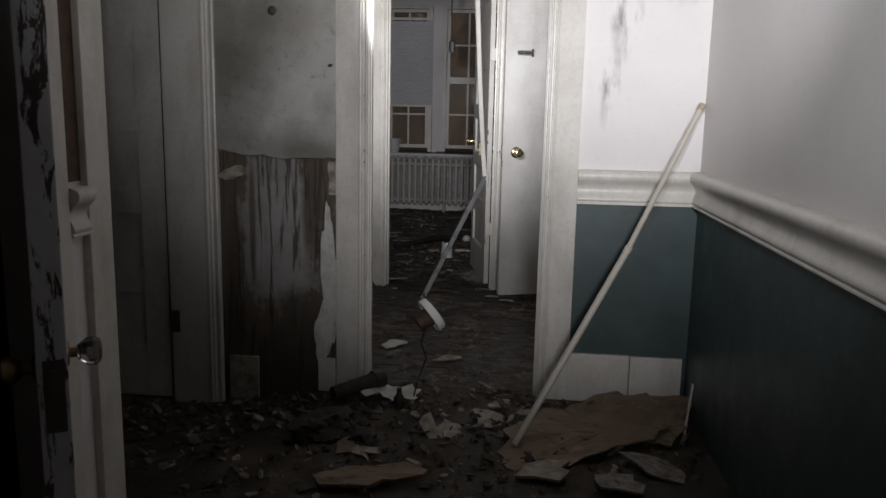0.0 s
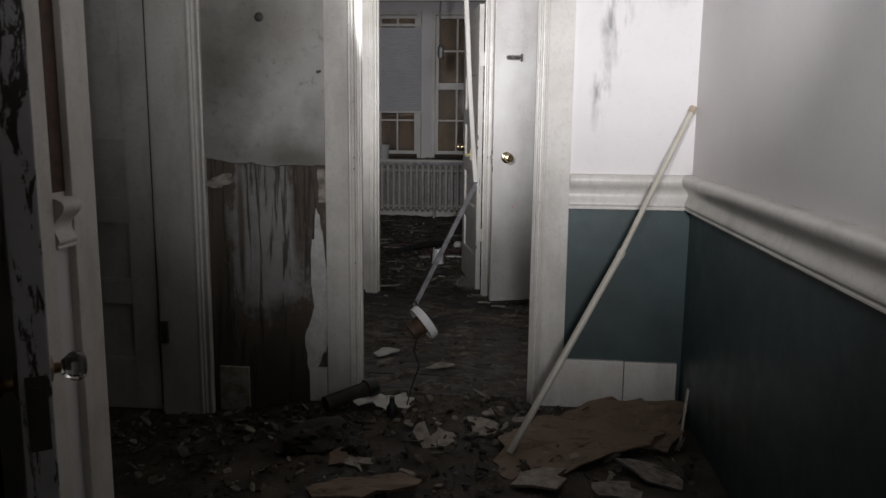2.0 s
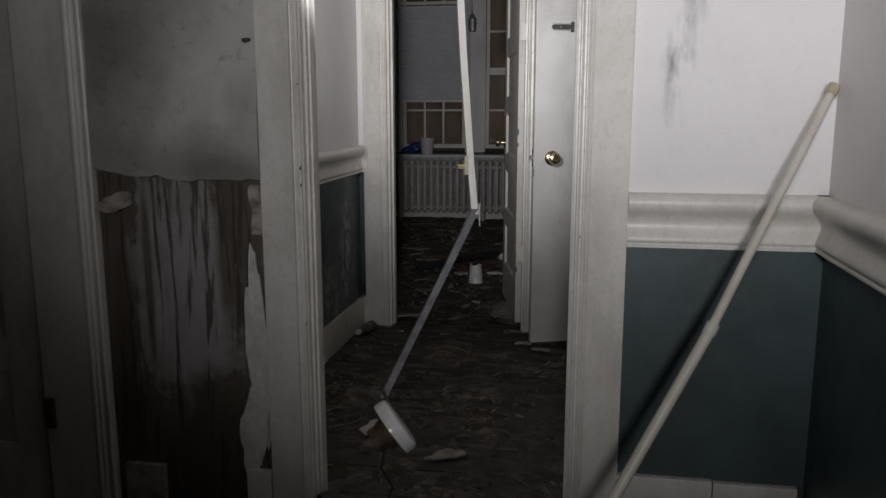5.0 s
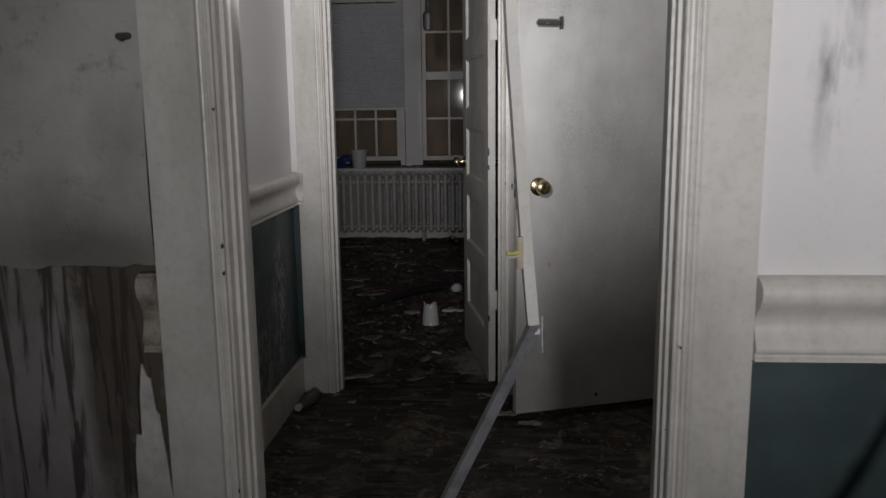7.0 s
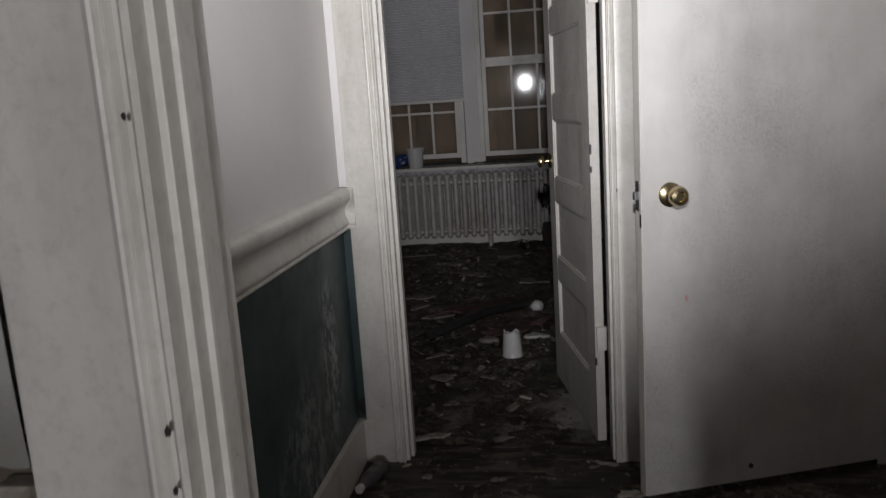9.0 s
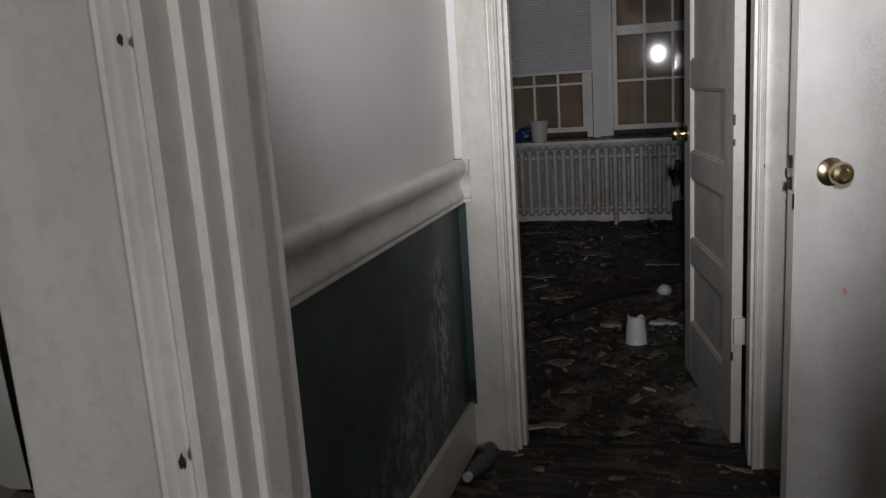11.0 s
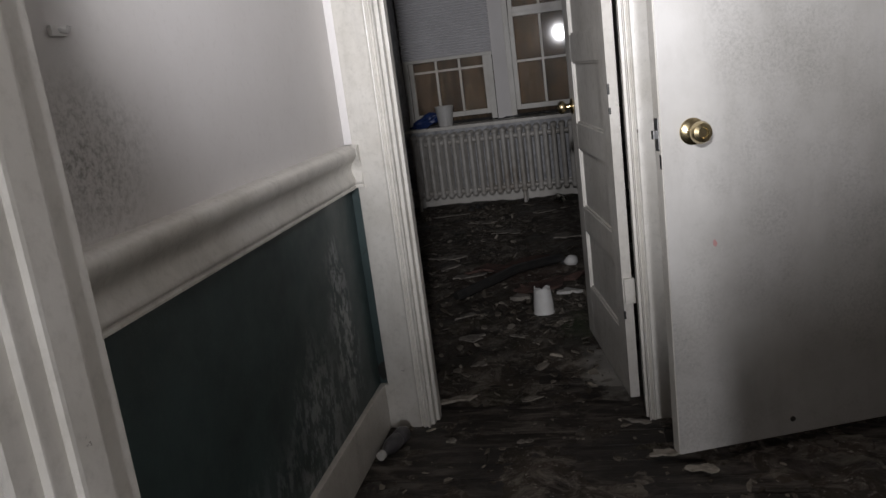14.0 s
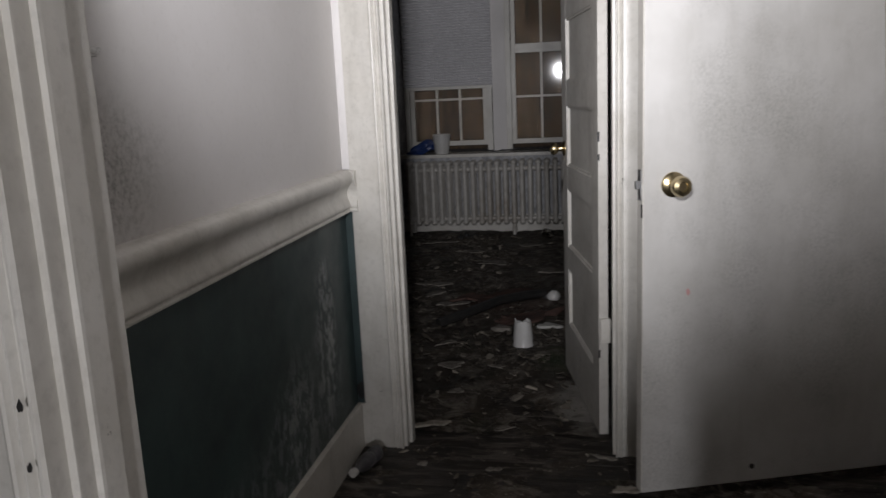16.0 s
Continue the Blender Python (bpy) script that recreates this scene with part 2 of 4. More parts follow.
def peeling_paint():
    """White edge paint flaking off dark wood."""
    k = Mat("peeling white paint on dark wood", 0.55)
    chip = k.ramp(k.noise(1.0, 7, 0.7, k.scaled(38, 38, 9), 0.5), [(0.55, 0), (0.575, 1)])
    c = k.mix(k.noise(12, 5, 0.6), (0.56, 0.56, 0.57), (0.36, 0.36, 0.36))
    k.colour(k.mix(chip, c, (0.045, 0.034, 0.026)))
    k.bump(chip, -0.8, 0.004)
    return k.m


def plywood():
    k = Mat("weathered plywood boarding", 0.75)
    grain = k.noise(1.0, 7, 0.65, k.scaled(15, 15, 2.6), 1.2)
    c = k.mix(k.ramp(grain, [(0.34, 0), (0.66, 1)]), (0.020, 0.013, 0.008), (0.115, 0.072, 0.038))
    c = k.mix(k.math("MULTIPLY", k.ramp(k.noise(5, 6, 0.7), [(0.5, 0), (0.7, 1)]), 0.6), c, (0.03, 0.023, 0.017))
    k.colour(c)
    return k.m


def radiator_paint():
    k = Mat("dirty white radiator enamel", 0.42)
    c = k.mix(k.ramp(k.noise(9, 6, 0.65), [(0.4, 0), (0.75, 1)]), (0.52, 0.50, 0.465), (0.33, 0.30, 0.26))
    rust = k.math("MULTIPLY", k.spot((-0.78, 10.1, 0.22), (0.28, 0.4, 0.28), 0.8, 0.6, 7), k.ramp(k.noise(14, 6, 0.7), [(0.4, 0), (0.65, 1)]))
    c = k.mix(k.math("MULTIPLY", rust, 0.7), c, (0.20, 0.115, 0.05))
    k.colour(c)
    k.bump(k.noise(70, 4, 0.6), 0.3, 0.002)
    return k.m


def rubble(name, dark, light, rough=0.85):
    """Broken bits, each piece its own shade."""
    k = Mat(name, rough)
    c = k.mix(k.ramp(k.island, [(0.0, 0.0), (0.5, 0.12), (0.85, 0.45), (1.0, 1.0)]), dark, light)
    c = k.mix(k.math("MULTIPLY", k.ramp(k.noise(24, 6, 0.7), [(0.45, 0), (0.68, 1)]), 0.6), c, tuple(v * 0.4 for v in dark))
    k.colour(c)
    k.bump(k.noise(160, 4, 0.7), 0.4, 0.002)
    return k.m


def plain(name, base, dirt, rough=0.6, scale=14, amount=0.7, metal=0.0):
    k = Mat(name, rough, metal)
    c = k.mix(k.math("MULTIPLY", k.ramp(k.noise(scale, 6, 0.7), [(0.42, 0), (0.7, 1)]), amount), base, dirt)
    k.colour(c)
    k.bump(k.noise(scale * 8, 4, 0.65), 0.3, 0.002)
    return k.m


def dirt_crust():
    """Dry mud, soot and plaster dust trodden over the boards."""
    k = Mat("trodden dirt crust", 0.85)
    c = k.mix(k.ramp(k.noise(5, 8, 0.7), [(0.35, 0), (0.7, 1)]), (0.016, 0.012, 0.009), (0.085, 0.066, 0.048))
    dust = k.ramp(k.noise(9, 8, 0.76, None, 0.9), [(0.48, 0), (0.62, 1)])
    c = k.mix(k.math("MULTIPLY", dust, 0.8), c, (0.25, 0.22, 0.185))
    crumbs = k.ramp(k.noise(38, 7, 0.72), [(0.58, 0), (0.66, 1)])
    c = k.mix(k.math("MULTIPLY", crumbs, 0.75), c, (0.40, 0.365, 0.32))
    red = k.spot((-0.50, 7.75, 0), (0.42, 0.42, 0.3), 0.7, 0.6, 5)
    c = k.mix(k.math("MULTIPLY", red, 0.55), c, (0.085, 0.042, 0.030))
    moss = k.ramp(k.noise(3.1, 6, 0.65), [(0.56, 0), (0.68, 1)])
    c = k.mix(k.math("MULTIPLY", moss, 0.45), c, (0.026, 0.034, 0.013))
    bare = k.spot((0.03, 6.25, 0.0), (0.17, 0.34, 0.3), 0.4, 0.6, 8)
    c = k.mix(k.math("MULTIPLY", bare, 0.75), c, (0.34, 0.325, 0.295))
    green = k.spot((-0.14, 6.72, 0.0), (0.10, 0.28, 0.3), 0.8, 0.7, 9)
    c = k.mix(k.math("MULTIPLY", green, 0.7), c, (0.024, 0.046, 0.012))
    wet = k.ramp(k.noise(1.9, 5, 0.6), [(0.50, 0), (0.62, 1)])
    c = k.mix(k.math("MULTIPLY", wet, 0.6), c, (0.010, 0.008, 0.006))
    k.colour(c)
    k.rough(k.ramp(wet, [(0.0, 0.9), (1.0, 0.4)]))
    k.bump(k.noise(80, 7, 0.75), 0.8, 0.01)
    return k.m


DIRT = dirt_crust()
WHITEWALL, TEAL, PLASTER, STRIPPED = wall_paint(), teal_paint(), old_plaster(), stripped_wall()
WOOD, GROUND, SLAB, PEEL, PLY, RADPAINT = floor_boards(), rotten_cover(), slab_paint(), peeling_paint(), plywood(), radiator_paint()
CHIPS = rubble("plaster and paint rubble", (0.045, 0.035, 0.025), (0.36, 0.32, 0.265))
PALECHIP = plain("dirty plaster fragment", (0.36, 0.325, 0.275), (0.10, 0.08, 0.058), 0.85, 22, 0.9)
PAPER = plain("damp white paper", (0.56, 0.55, 0.52), (0.26, 0.24, 0.20), 0.8, 18, 0.6)
def board_face():
    """Brown hardboard, scuffed and blotched by water."""
    k = Mat("water-stained brown hardboard", 0.7)
    c = k.mix(k.noise(5, 6, 0.6), (0.13, 0.088, 0.056), (0.235, 0.165, 0.110))
    scuff = k.ramp(k.noise(1.0, 7, 0.7, k.scaled(9, 34, 9), 1.0), [(0.55, 0), (0.60, 1)])
    zone = k.ramp(k.noise(5, 4, 0.6), [(0.40, 0), (0.52, 1)])
    c = k.mix(k.math("MULTIPLY", k.math("MULTIPLY", scuff, zone), 0.85), c, (0.055, 0.036, 0.022))
    blot = k.ramp(k.noise(8, 5, 0.6), [(0.60, 0), (0.66, 1)])
    c = k.mix(k.math("MULTIPLY", blot, 0.6), c, (0.075, 0.045, 0.030))
    pale = k.ramp(k.noise(13, 6, 0.7), [(0.60, 0), (0.72, 1)])
    c = k.mix(k.math("MULTIPLY", pale, 0.5), c, (0.36, 0.31, 0.25))
    k.colour(c)
    k.bump(k.noise(60, 5, 0.7), 0.4, 0.003)
    return k.m


BOARD = board_face()
FARCHIP = plain("grimy floor fragment", (0.26, 0.235, 0.205), (0.05, 0.04, 0.03), 0.9, 30, 0.95)
BRICKRED = plain("crumbled reddish plaster", (0.10, 0.055, 0.043), (0.045, 0.035, 0.03), 0.9, 22, 0.9)
BLACKISH = plain("black grimy plastic", (0.02, 0.02, 0.02), (0.045, 0.04, 0.035), 0.45, 20, 0.6)
GALV = plain("galvanised raceway steel", (0.40, 0.40, 0.41), (0.13, 0.13, 0.13), 0.35, 25, 0.8, 0.5)
WALLPAPER = plain("peeling patterned wallpaper", (0.50, 0.50, 0.51), (0.13, 0.13, 0.14), 0.8, 16, 0.8)
SOOT = plain("soaked sooty debris", (0.020, 0.016, 0.012), (0.055, 0.042, 0.030), 0.8, 26, 0.8)
RUSTBROWN = plain("rusty brown metal", (0.10, 0.058, 0.035), (0.04, 0.028, 0.02), 0.65, 22, 0.8, 0.3)
CERAMIC = plain("white glazed ceramic", (0.68, 0.67, 0.65), (0.45, 0.42, 0.38), 0.18, 9, 0.4)
BUCKETWHITE = plain("scuffed white plastic", (0.55, 0.54, 0.52), (0.36, 0.34, 0.31), 0.45, 9, 0.5)
BLUE = plain("crumpled blue plastic", (0.02, 0.045, 0.16), (0.012, 0.022, 0.07), 0.35, 12, 0.6)
POLEWHITE = plain("yellowed pole enamel", (0.56, 0.53, 0.46), (0.40, 0.36, 0.28), 0.4, 8, 0.5)
TAN = plain("tan plastic clip", (0.48, 0.40, 0.29), (0.30, 0.24, 0.17), 0.5)
YELLOW = plain("yellow wire insulation", (0.62, 0.58, 0.16), (0.45, 0.40, 0.10), 0.45)
REDDOT = plain("faded red mark", (0.55, 0.26, 0.25), (0.52, 0.42, 0.40), 0.5)
CASTGREY = plain("dark cast iron", (0.05, 0.045, 0.04), (0.09, 0.07, 0.055), 0.6)
crystal = Mat("crystal glass", 0.04)
crystal.b.inputs["Transmission Weight"].default_value = 1.0
crystal.b.inputs["IOR"].default_value = 1.52
CRYSTAL = crystal.colour((0.92, 0.90, 0.86)).m
OLDBRASS = Mat("tarnished dark brass", 0.38, 1.0).colour((0.30, 0.21, 0.12)).m
BRASS = Mat("worn brass", 0.25, 1.0).colour((0.52, 0.43, 0.26)).m
STEEL = Mat("dull steel", 0.45, 1.0).colour((0.34, 0.34, 0.34)).m

# ---- building helpers ----


def thing(name, label="", category="", group="", kind="", at=None):
    ob = new(name)
    ob.empty_display_size = 0.1
    if at is not None:
        ob.matrix_world = at
    return tagged(ob, label, category, group, kind)


def part(name, bm, mat, parent=None, label="", smooth=False):
    me = bpy.data.meshes.new(name)
    bm.to_mesh(me)
    bm.free()
    for m in (mat if isinstance(mat, (list, tuple)) else [mat]):
        me.materials.append(m)
    if smooth:
        for p in me.polygons:
            p.use_smooth = True
        me.set_sharp_from_angle(angle=radians(38))
    ob = new(name, me)
    if parent is not None:
        ob.parent = parent
    return tagged(ob, label)


def box(x0, x1, y0, y1, z0, z1, bevel=0.0, bm=None):
    if bm is None:
        bm = bmesh.new()
    m = Matrix.Translation(((x0 + x1) / 2, (y0 + y1) / 2, (z0 + z1) / 2)) @ Matrix.Diagonal((abs(x1 - x0), abs(y1 - y0), abs(z1 - z0), 1))
    r = bmesh.ops.create_cube(bm, size=1, matrix=m)
    if bevel:
        edges = {e for v in r["verts"] for e in v.link_edges}
        bmesh.ops.bevel(bm, geom=list(edges), offset=bevel, segments=2, affect="EDGES", profile=0.7)
    return bm


def sweep(profile, a, b, out, bm=None, up=(0, 0, 1)):
    """A moulding: the profile's (out, up) points drawn from a to b."""
    if bm is None:
        bm = bmesh.new()
    a, b, out, up = Vector(a), Vector(b), Vector(out), Vector(up)
    rings = [[bm.verts.new(p + out * u + up * v) for u, v in profile] for p in (a, b)]
    n = len(profile)
    for i in range(n):
        j = (i + 1) % n
        bm.faces.new((rings[0][i], rings[0][j], rings[1][j], rings[1][i]))
    bm.faces.new(rings[0][::-1])
    bm.faces.new(rings[1])
    bmesh.ops.recalc_face_normals(bm, faces=bm.faces)
    return bm


def lathe(profile, m=None, steps=24, bm=None):
    """Turns (radius, height) points round the z axis."""
    if bm is None:
        bm = bmesh.new()
    rings = []
    for r, z in profile:
        if r < 1e-5:
            rings.append([bm.verts.new((0, 0, z))])
        else:
            rings.append([bm.verts.new((r * math.cos(2 * math.pi * i / steps), r * math.sin(2 * math.pi * i / steps), z)) for i in range(steps)])
    for p, q in zip(rings, rings[1:]):
        for i in range(steps):
            j = (i + 1) % steps
            if len(p) == 1 and len(q) == 1:
                continue
            if len(p) == 1:
                bm.faces.new((p[0], q[i], q[j]))
            elif len(q) == 1:
                bm.faces.new((p[i], p[j], q[0]))
            else:
                bm.faces.new((p[i], p[j], q[j], q[i]))
    bmesh.ops.recalc_face_normals(bm, faces=bm.faces)
    if m is not None:
        bmesh.ops.transform(bm, matrix=m, verts=[v for ring in rings for v in ring])
    return bm


def tube(points, r, steps=10, bm=None):
    """A round bar along the points."""
    if bm is None:
        bm = bmesh.new()
    pts = [Vector(p) for p in points]
    rings = []
    for i, p in enumerate(pts):
        d = (pts[min(i + 1, len(pts) - 1)] - pts[max(i - 1, 0)]).normalized()
        q = d.to_track_quat("Z", "Y")
        rings.append([bm.verts.new(p + q @ Vector((r * math.cos(2 * math.pi * k / steps), r * math.sin(2 * math.pi * k / steps), 0))) for k in range(steps)])
    for a, b in zip(rings, rings[1:]):
        for k in range(steps):
            j = (k + 1) % steps
            bm.faces.new((a[k], a[j], b[j], b[k]))
    bm.faces.new(rings[0][::-1])
    bm.faces.new(rings[-1])
    bmesh.ops.recalc_face_normals(bm, faces=bm.faces)
    return bm


# ---- the structure ----
RAIL = [(0, 0), (0.030, 0), (0.030, 0.005), (0.026, 0.008), (0.026, 0.012), (0.031, 0.015), (0.033, 0.020), (0.031, 0.028), (0.026, 0.038), (0.021, 0.048), (0.018, 0.058), (0.018, 0.066), (0.021, 0.075), (0.028, 0.085), (0.037, 0.094), (0.045, 0.102), (0.050, 0.111), (0.052, 0.121), (0.050, 0.131), (0.044, 0.138), (0.034, 0.142), (0.030, 0.145), (0, 0.145)]
CASING = [(0, 0.0), (0.017, 0.0), (0.019, 0.0056), (0.019, 0.098), (0.0207, 0.1009), (0.0245, 0.1039), (0.0262, 0.1068), (0.0254, 0.1098), (0.0215, 0.1118), (0.0203, 0.1133), (0.022, 0.1145), (0.0254, 0.1165), (0.0254, 0.1186), (0.022, 0.1206), (0.0194, 0.1221), (0.0194, 0.1256), (0.022, 0.128), (0.0267, 0.1304), (0.0292, 0.133), (0.0292, 0.1356), (0.0267, 0.138), (0, 0.138)]
H = 2.72          # ceiling
XR, XL = 1.045, -1.02
W1A, W1B = 3.645, 3.722
W2A, W2B = 5.785, 5.905
HL, HR = -0.822, 1.25


def wall(name, label, pieces):
    """pieces: (part name, box, material, label)."""
    ob = thing(name, label, "wall", "", "structure")
    for nm, b, mat, lab in pieces:
        part(nm, box(*b), mat, ob, lab)
    return ob


def casing(x_in, sign, y, out, z1, parent, name="casing", mirror=1):
    """An upright door casing on a wall face y, from the opening's edge x_in outwards (sign)."""
    prof = [(u, 0.138 - v) for u, v in CASING]
    return part(name, sweep(prof, (x_in, y, 0.0), (x_in, y, z1), (0, out, 0), up=(sign, 0, 0)), CREAM, parent, "", True)


w1 = wall("wall_north", "white plaster wall with teal dado and moulded chair rail", [
    ("plaster_upper", (0.41, XR, W1A, W1B, 0.9, H), WHITEWALL, "water-stained white plaster"),
    ("dado", (0.41, XR, W1A, W1B, -0.2, 0.9), TEAL, "teal painted dado"),
    ("lintel", (-0.37, 0.41, W1A, W1B, 2.07, H), WHITEWALL, ""),
    ("stripped_wall", (-1.27, -0.37, W1A + 0.004, W1B, -0.2, 1.06), STRIPPED, "stripped wall with brown streaks"),
    ("upper_wall", (-1.27, -0.37, W1A + 0.004, W1B, 1.06, H), PLASTER, ""),
    # DARK on these two: their unlit look sits in the wall colour
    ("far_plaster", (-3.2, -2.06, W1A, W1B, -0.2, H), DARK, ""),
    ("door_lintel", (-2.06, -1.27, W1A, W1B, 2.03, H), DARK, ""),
])
d1 = thing("door_1", "cream painted door frame with moulded casing, no door leaf", "door frame", "", "structure")
casing(-0.362, -1, W1A, -1, 2.1, d1)
casing(0.402, 1, W1A, -1, 2.1, d1)
part("jamb", box(-0.375, -0.355, W1A - 0.004, W1B + 0.004, -0.02, 2.07, 0.002), CREAM, d1)
part("jamb", box(0.395, 0.415, W1A - 0.004, W1B + 0.004, -0.02, 2.07, 0.002), CREAM, d1)
for side, sx in ((-1, -0.355), (1, 0.395)):
    x0, x1 = (sx - 0.004, sx + 0.006) if side < 0 else (sx - 0.006, sx + 0.004)
    part("stop", box(x0, x1, W1A + 0.016, W1A + 0.050, 0, 2.05, 0.004), CREAM, d1)
part("head_jamb", box(-0.375, 0.415, W1A - 0.004, W1B + 0.004, 2.05, 2.075, 0.002), CREAM, d1)
part("head_casing", box(-0.5, 0.54, W1A - 0.028, W1A, 2.1, 2.22, 0.006), CREAM, d1)
casing(-0.41, -1, W1B, 1, 2.1, d1)
casing(0.45, 1, W1B, 1, 2.1, d1)

rail_n = thing("trim_1", "cream moulded chair rail on the entry walls", "chair rail", "", "structure")
part("rail", sweep(RAIL, (0.54, W1A, 0.876), (XR, W1A, 0.876), (0, -1, 0)), CREAM, rail_n, "", True)
part("rail", sweep(RAIL, (XR, -1.5, 0.876), (XR, W1A, 0.876), (-1, 0, 0)), CREAM, rail_n, "", True)
base_n = thing("baseboard_1", "chipped cream baseboard", "baseboard", "", "structure")
part("board", box(0.535, 0.80, W1A - 0.022, W1A, 0.0, 0.215, 0.004), CREAM, base_n)
part("board", box(0.803, XR - 0.02, W1A - 0.022, W1A, 0.0, 0.212, 0.004), CREAM, base_n)

wall("wall_east", "white wall with teal dado below a chair rail", [
    ("plaster_upper", (XR, XR + 0.12, -1.5, W1B, 0.9, H), WHITEWALL, ""),
    ("dado", (XR, XR + 0.12, -1.5, W1B, -0.2, 0.9), TEAL, "teal painted dado"),
])
wall("wall_west", "stained cream wall stub beside the open door", [
    ("plaster", (XL - 0.12, XL, 2.31, 2.64, -0.2, H), WHITEWALL, ""),
    ("plaster", (XL - 0.12, XL, -1.5, 1.45, -0.2, H), WHITEWALL, ""),
    ("lintel", (XL - 0.12, XL, 1.45, 2.31, 2.05, H), WHITEWALL, ""),
])
wall("wall_south", "plain plaster wall behind the entry", [("plaster", (-3.2, XR + 0.12, -1.62, -1.5, -0.2, H), WHITEWALL, "")])
# side room darkness is painted into its walls
wall("wall_side_room", "side room plaster walls coloured near-black as if unlit", [
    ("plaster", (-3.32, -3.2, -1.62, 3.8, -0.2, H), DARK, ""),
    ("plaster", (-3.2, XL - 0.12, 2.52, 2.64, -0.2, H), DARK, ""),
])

# hall
wall("wall_hall_west", "white wall with scraped teal dado", [
    ("plaster_upper", (HL - 0.12, HL, W1B, W2A, 0.9, H), WHITEWALL, ""),
    ("dado", (HL - 0.12, HL, W1B, W2A, -0.1, 0.9), TEAL, "scraped teal painted dado"),
])
wall("wall_hall_east", "white plaster wall", [("plaster", (HR, HR + 0.12, W1B, W2B, -0.1, H), WHITEWALL, "")])
hall_n = wall("wall_hall_north", "white wall with teal dado between the doors", [
    ("plaster_upper", (HL - 0.12, -0.657, W2A, W2B, 0.9, H), WHITEWALL, ""),
    ("dado", (HL - 0.12, -0.657, W2A, W2B, -0.1, 0.9), TEAL, "teal painted dado"),
    ("mullion", (0.125, 0.21, W2A, W2B, -0.1, H), CREAM, ""),
    ("plaster", (1.01, HR, W2A, W2B, -0.1, H), WHITEWALL, ""),
    ("lintel", (-0.657, 0.125, W2A, W2B, 2.05, H), WHITEWALL, ""),
    ("lintel", (0.21, 1.01, W2A, W2B, 2.05, H), WHITEWALL, ""),
])
rail_h = thing("trim_2", "cream moulded chair rail in the hall", "chair rail", "", "structure")
part("rail", sweep(RAIL, (HL, W1B, 0.893), (HL, W2A, 0.893), (1, 0, 0)), CREAM, rail_h, "", True)
part("rail", sweep(RAIL, (HL, W2A, 0.893), (-0.767, W2A, 0.893), (0, -1, 0)), CREAM, rail_h, "", True)
base_h = thing("baseboard_2", "dirty cream hall baseboard", "baseboard", "", "structure")
part("board", box(HL, HL + 0.02, W1B, W2A, 0, 0.17, 0.004), CREAM, base_h)
part("board", box(HL + 0.02, -0.767, W2A - 0.02, W2A, 0, 0.17, 0.004), CREAM, base_h)
d2 = thing("door_2", "cream painted inner door frame with moulded casing", "door frame", "", "structure")
casing(-0.652, -1, W2A, -1, 2.1, d2)
part("casing", sweep([(u, (0.138 - v) * 0.63) for u, v in CASING], (0.118, W2A, 0.0), (0.118, W2A, 2.1), (0, -1, 0), up=(1, 0, 0)), CREAM, d2, "", True)
part("jamb", box(-0.660, -0.640, W2A - 0.004, W2B + 0.004, 0, 2.05, 0.002), CREAM, d2)
part("jamb", box(0.108, 0.128, W2A - 0.004, W2B + 0.004, 0, 2.05, 0.002), CREAM, d2)
part("stop", box(-0.640, -0.628, W2A + 0.03, W2A + 0.07, 0, 2.05, 0.002), CREAM, d2)
part("head_casing", box(-0.77, 0.2, W2A - 0.026, W2A, 2.1, 2.22, 0.006), CREAM, d2)
# closet shade comes from the near-black wall colour
wall("wall_closet", "closet walls behind the slab door, shade put into their colour", [
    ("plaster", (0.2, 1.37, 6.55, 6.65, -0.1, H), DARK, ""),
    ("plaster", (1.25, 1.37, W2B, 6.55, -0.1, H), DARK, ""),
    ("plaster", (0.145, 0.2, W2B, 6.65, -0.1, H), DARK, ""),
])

# far room
YB, YW = 10.32, 10.60      # lower wall under the ledge, window wall
wall("wall_far_west", "peeling pale wallpaper wall", [("plaster", (-2.72, -2.6, W2B, YW + 0.2, -0.1, H), WHITEWALL, "")])
wall("wall_far_east", "plain plaster wall", [("plaster", (2.2, 2.32, 6.65, YW + 0.2, -0.1, H), WHITEWALL, ""), ("plaster", (0.2, 2.32, 6.65, 6.75, -0.1, H), WHITEWALL, "")])
wall("wall_far_south", "plain plaster wall", [("plaster", (-2.6, HL - 0.12, W2A, W2B, -0.1, H), WHITEWALL, "")])
far_n = wall("wall_far_north", "grey-white window wall above a deep ledge", [
    ("apron", (-2.6, 2.2, YB, YB + 0.12, -0.1, 0.70), WALLPAPER, ""),
    ("pier", (-2.6, -1.715, YB, YB + 0.3, 0.70, H), WALLPAPER, "peeling patterned wallpaper"),
    ("pier", (-1.715, -1.70, YW, YW + 0.12, 0.70, H), WHITEWALL, ""),
    ("pier", (-0.86, -0.70, YW, YW + 0.12, 0.70, H), WHITEWALL, ""),
    ("pier", (0.16, 2.2, YW, YW + 0.12, 0.70, H), WHITEWALL, ""),
    ("lintel", (-1.70, -0.86, YW, YW + 0.12, 2.60, H), WHITEWALL, ""),
    ("lintel", (-0.70, 0.16, YW, YW + 0.12, 2.60, H), WHITEWALL, ""),
])
part("ledge", box(-1.715, 2.2, YB - 0.02, YW, 0.70, 0.73, 0.005), CREAM, far_n, "wide painted ledge")


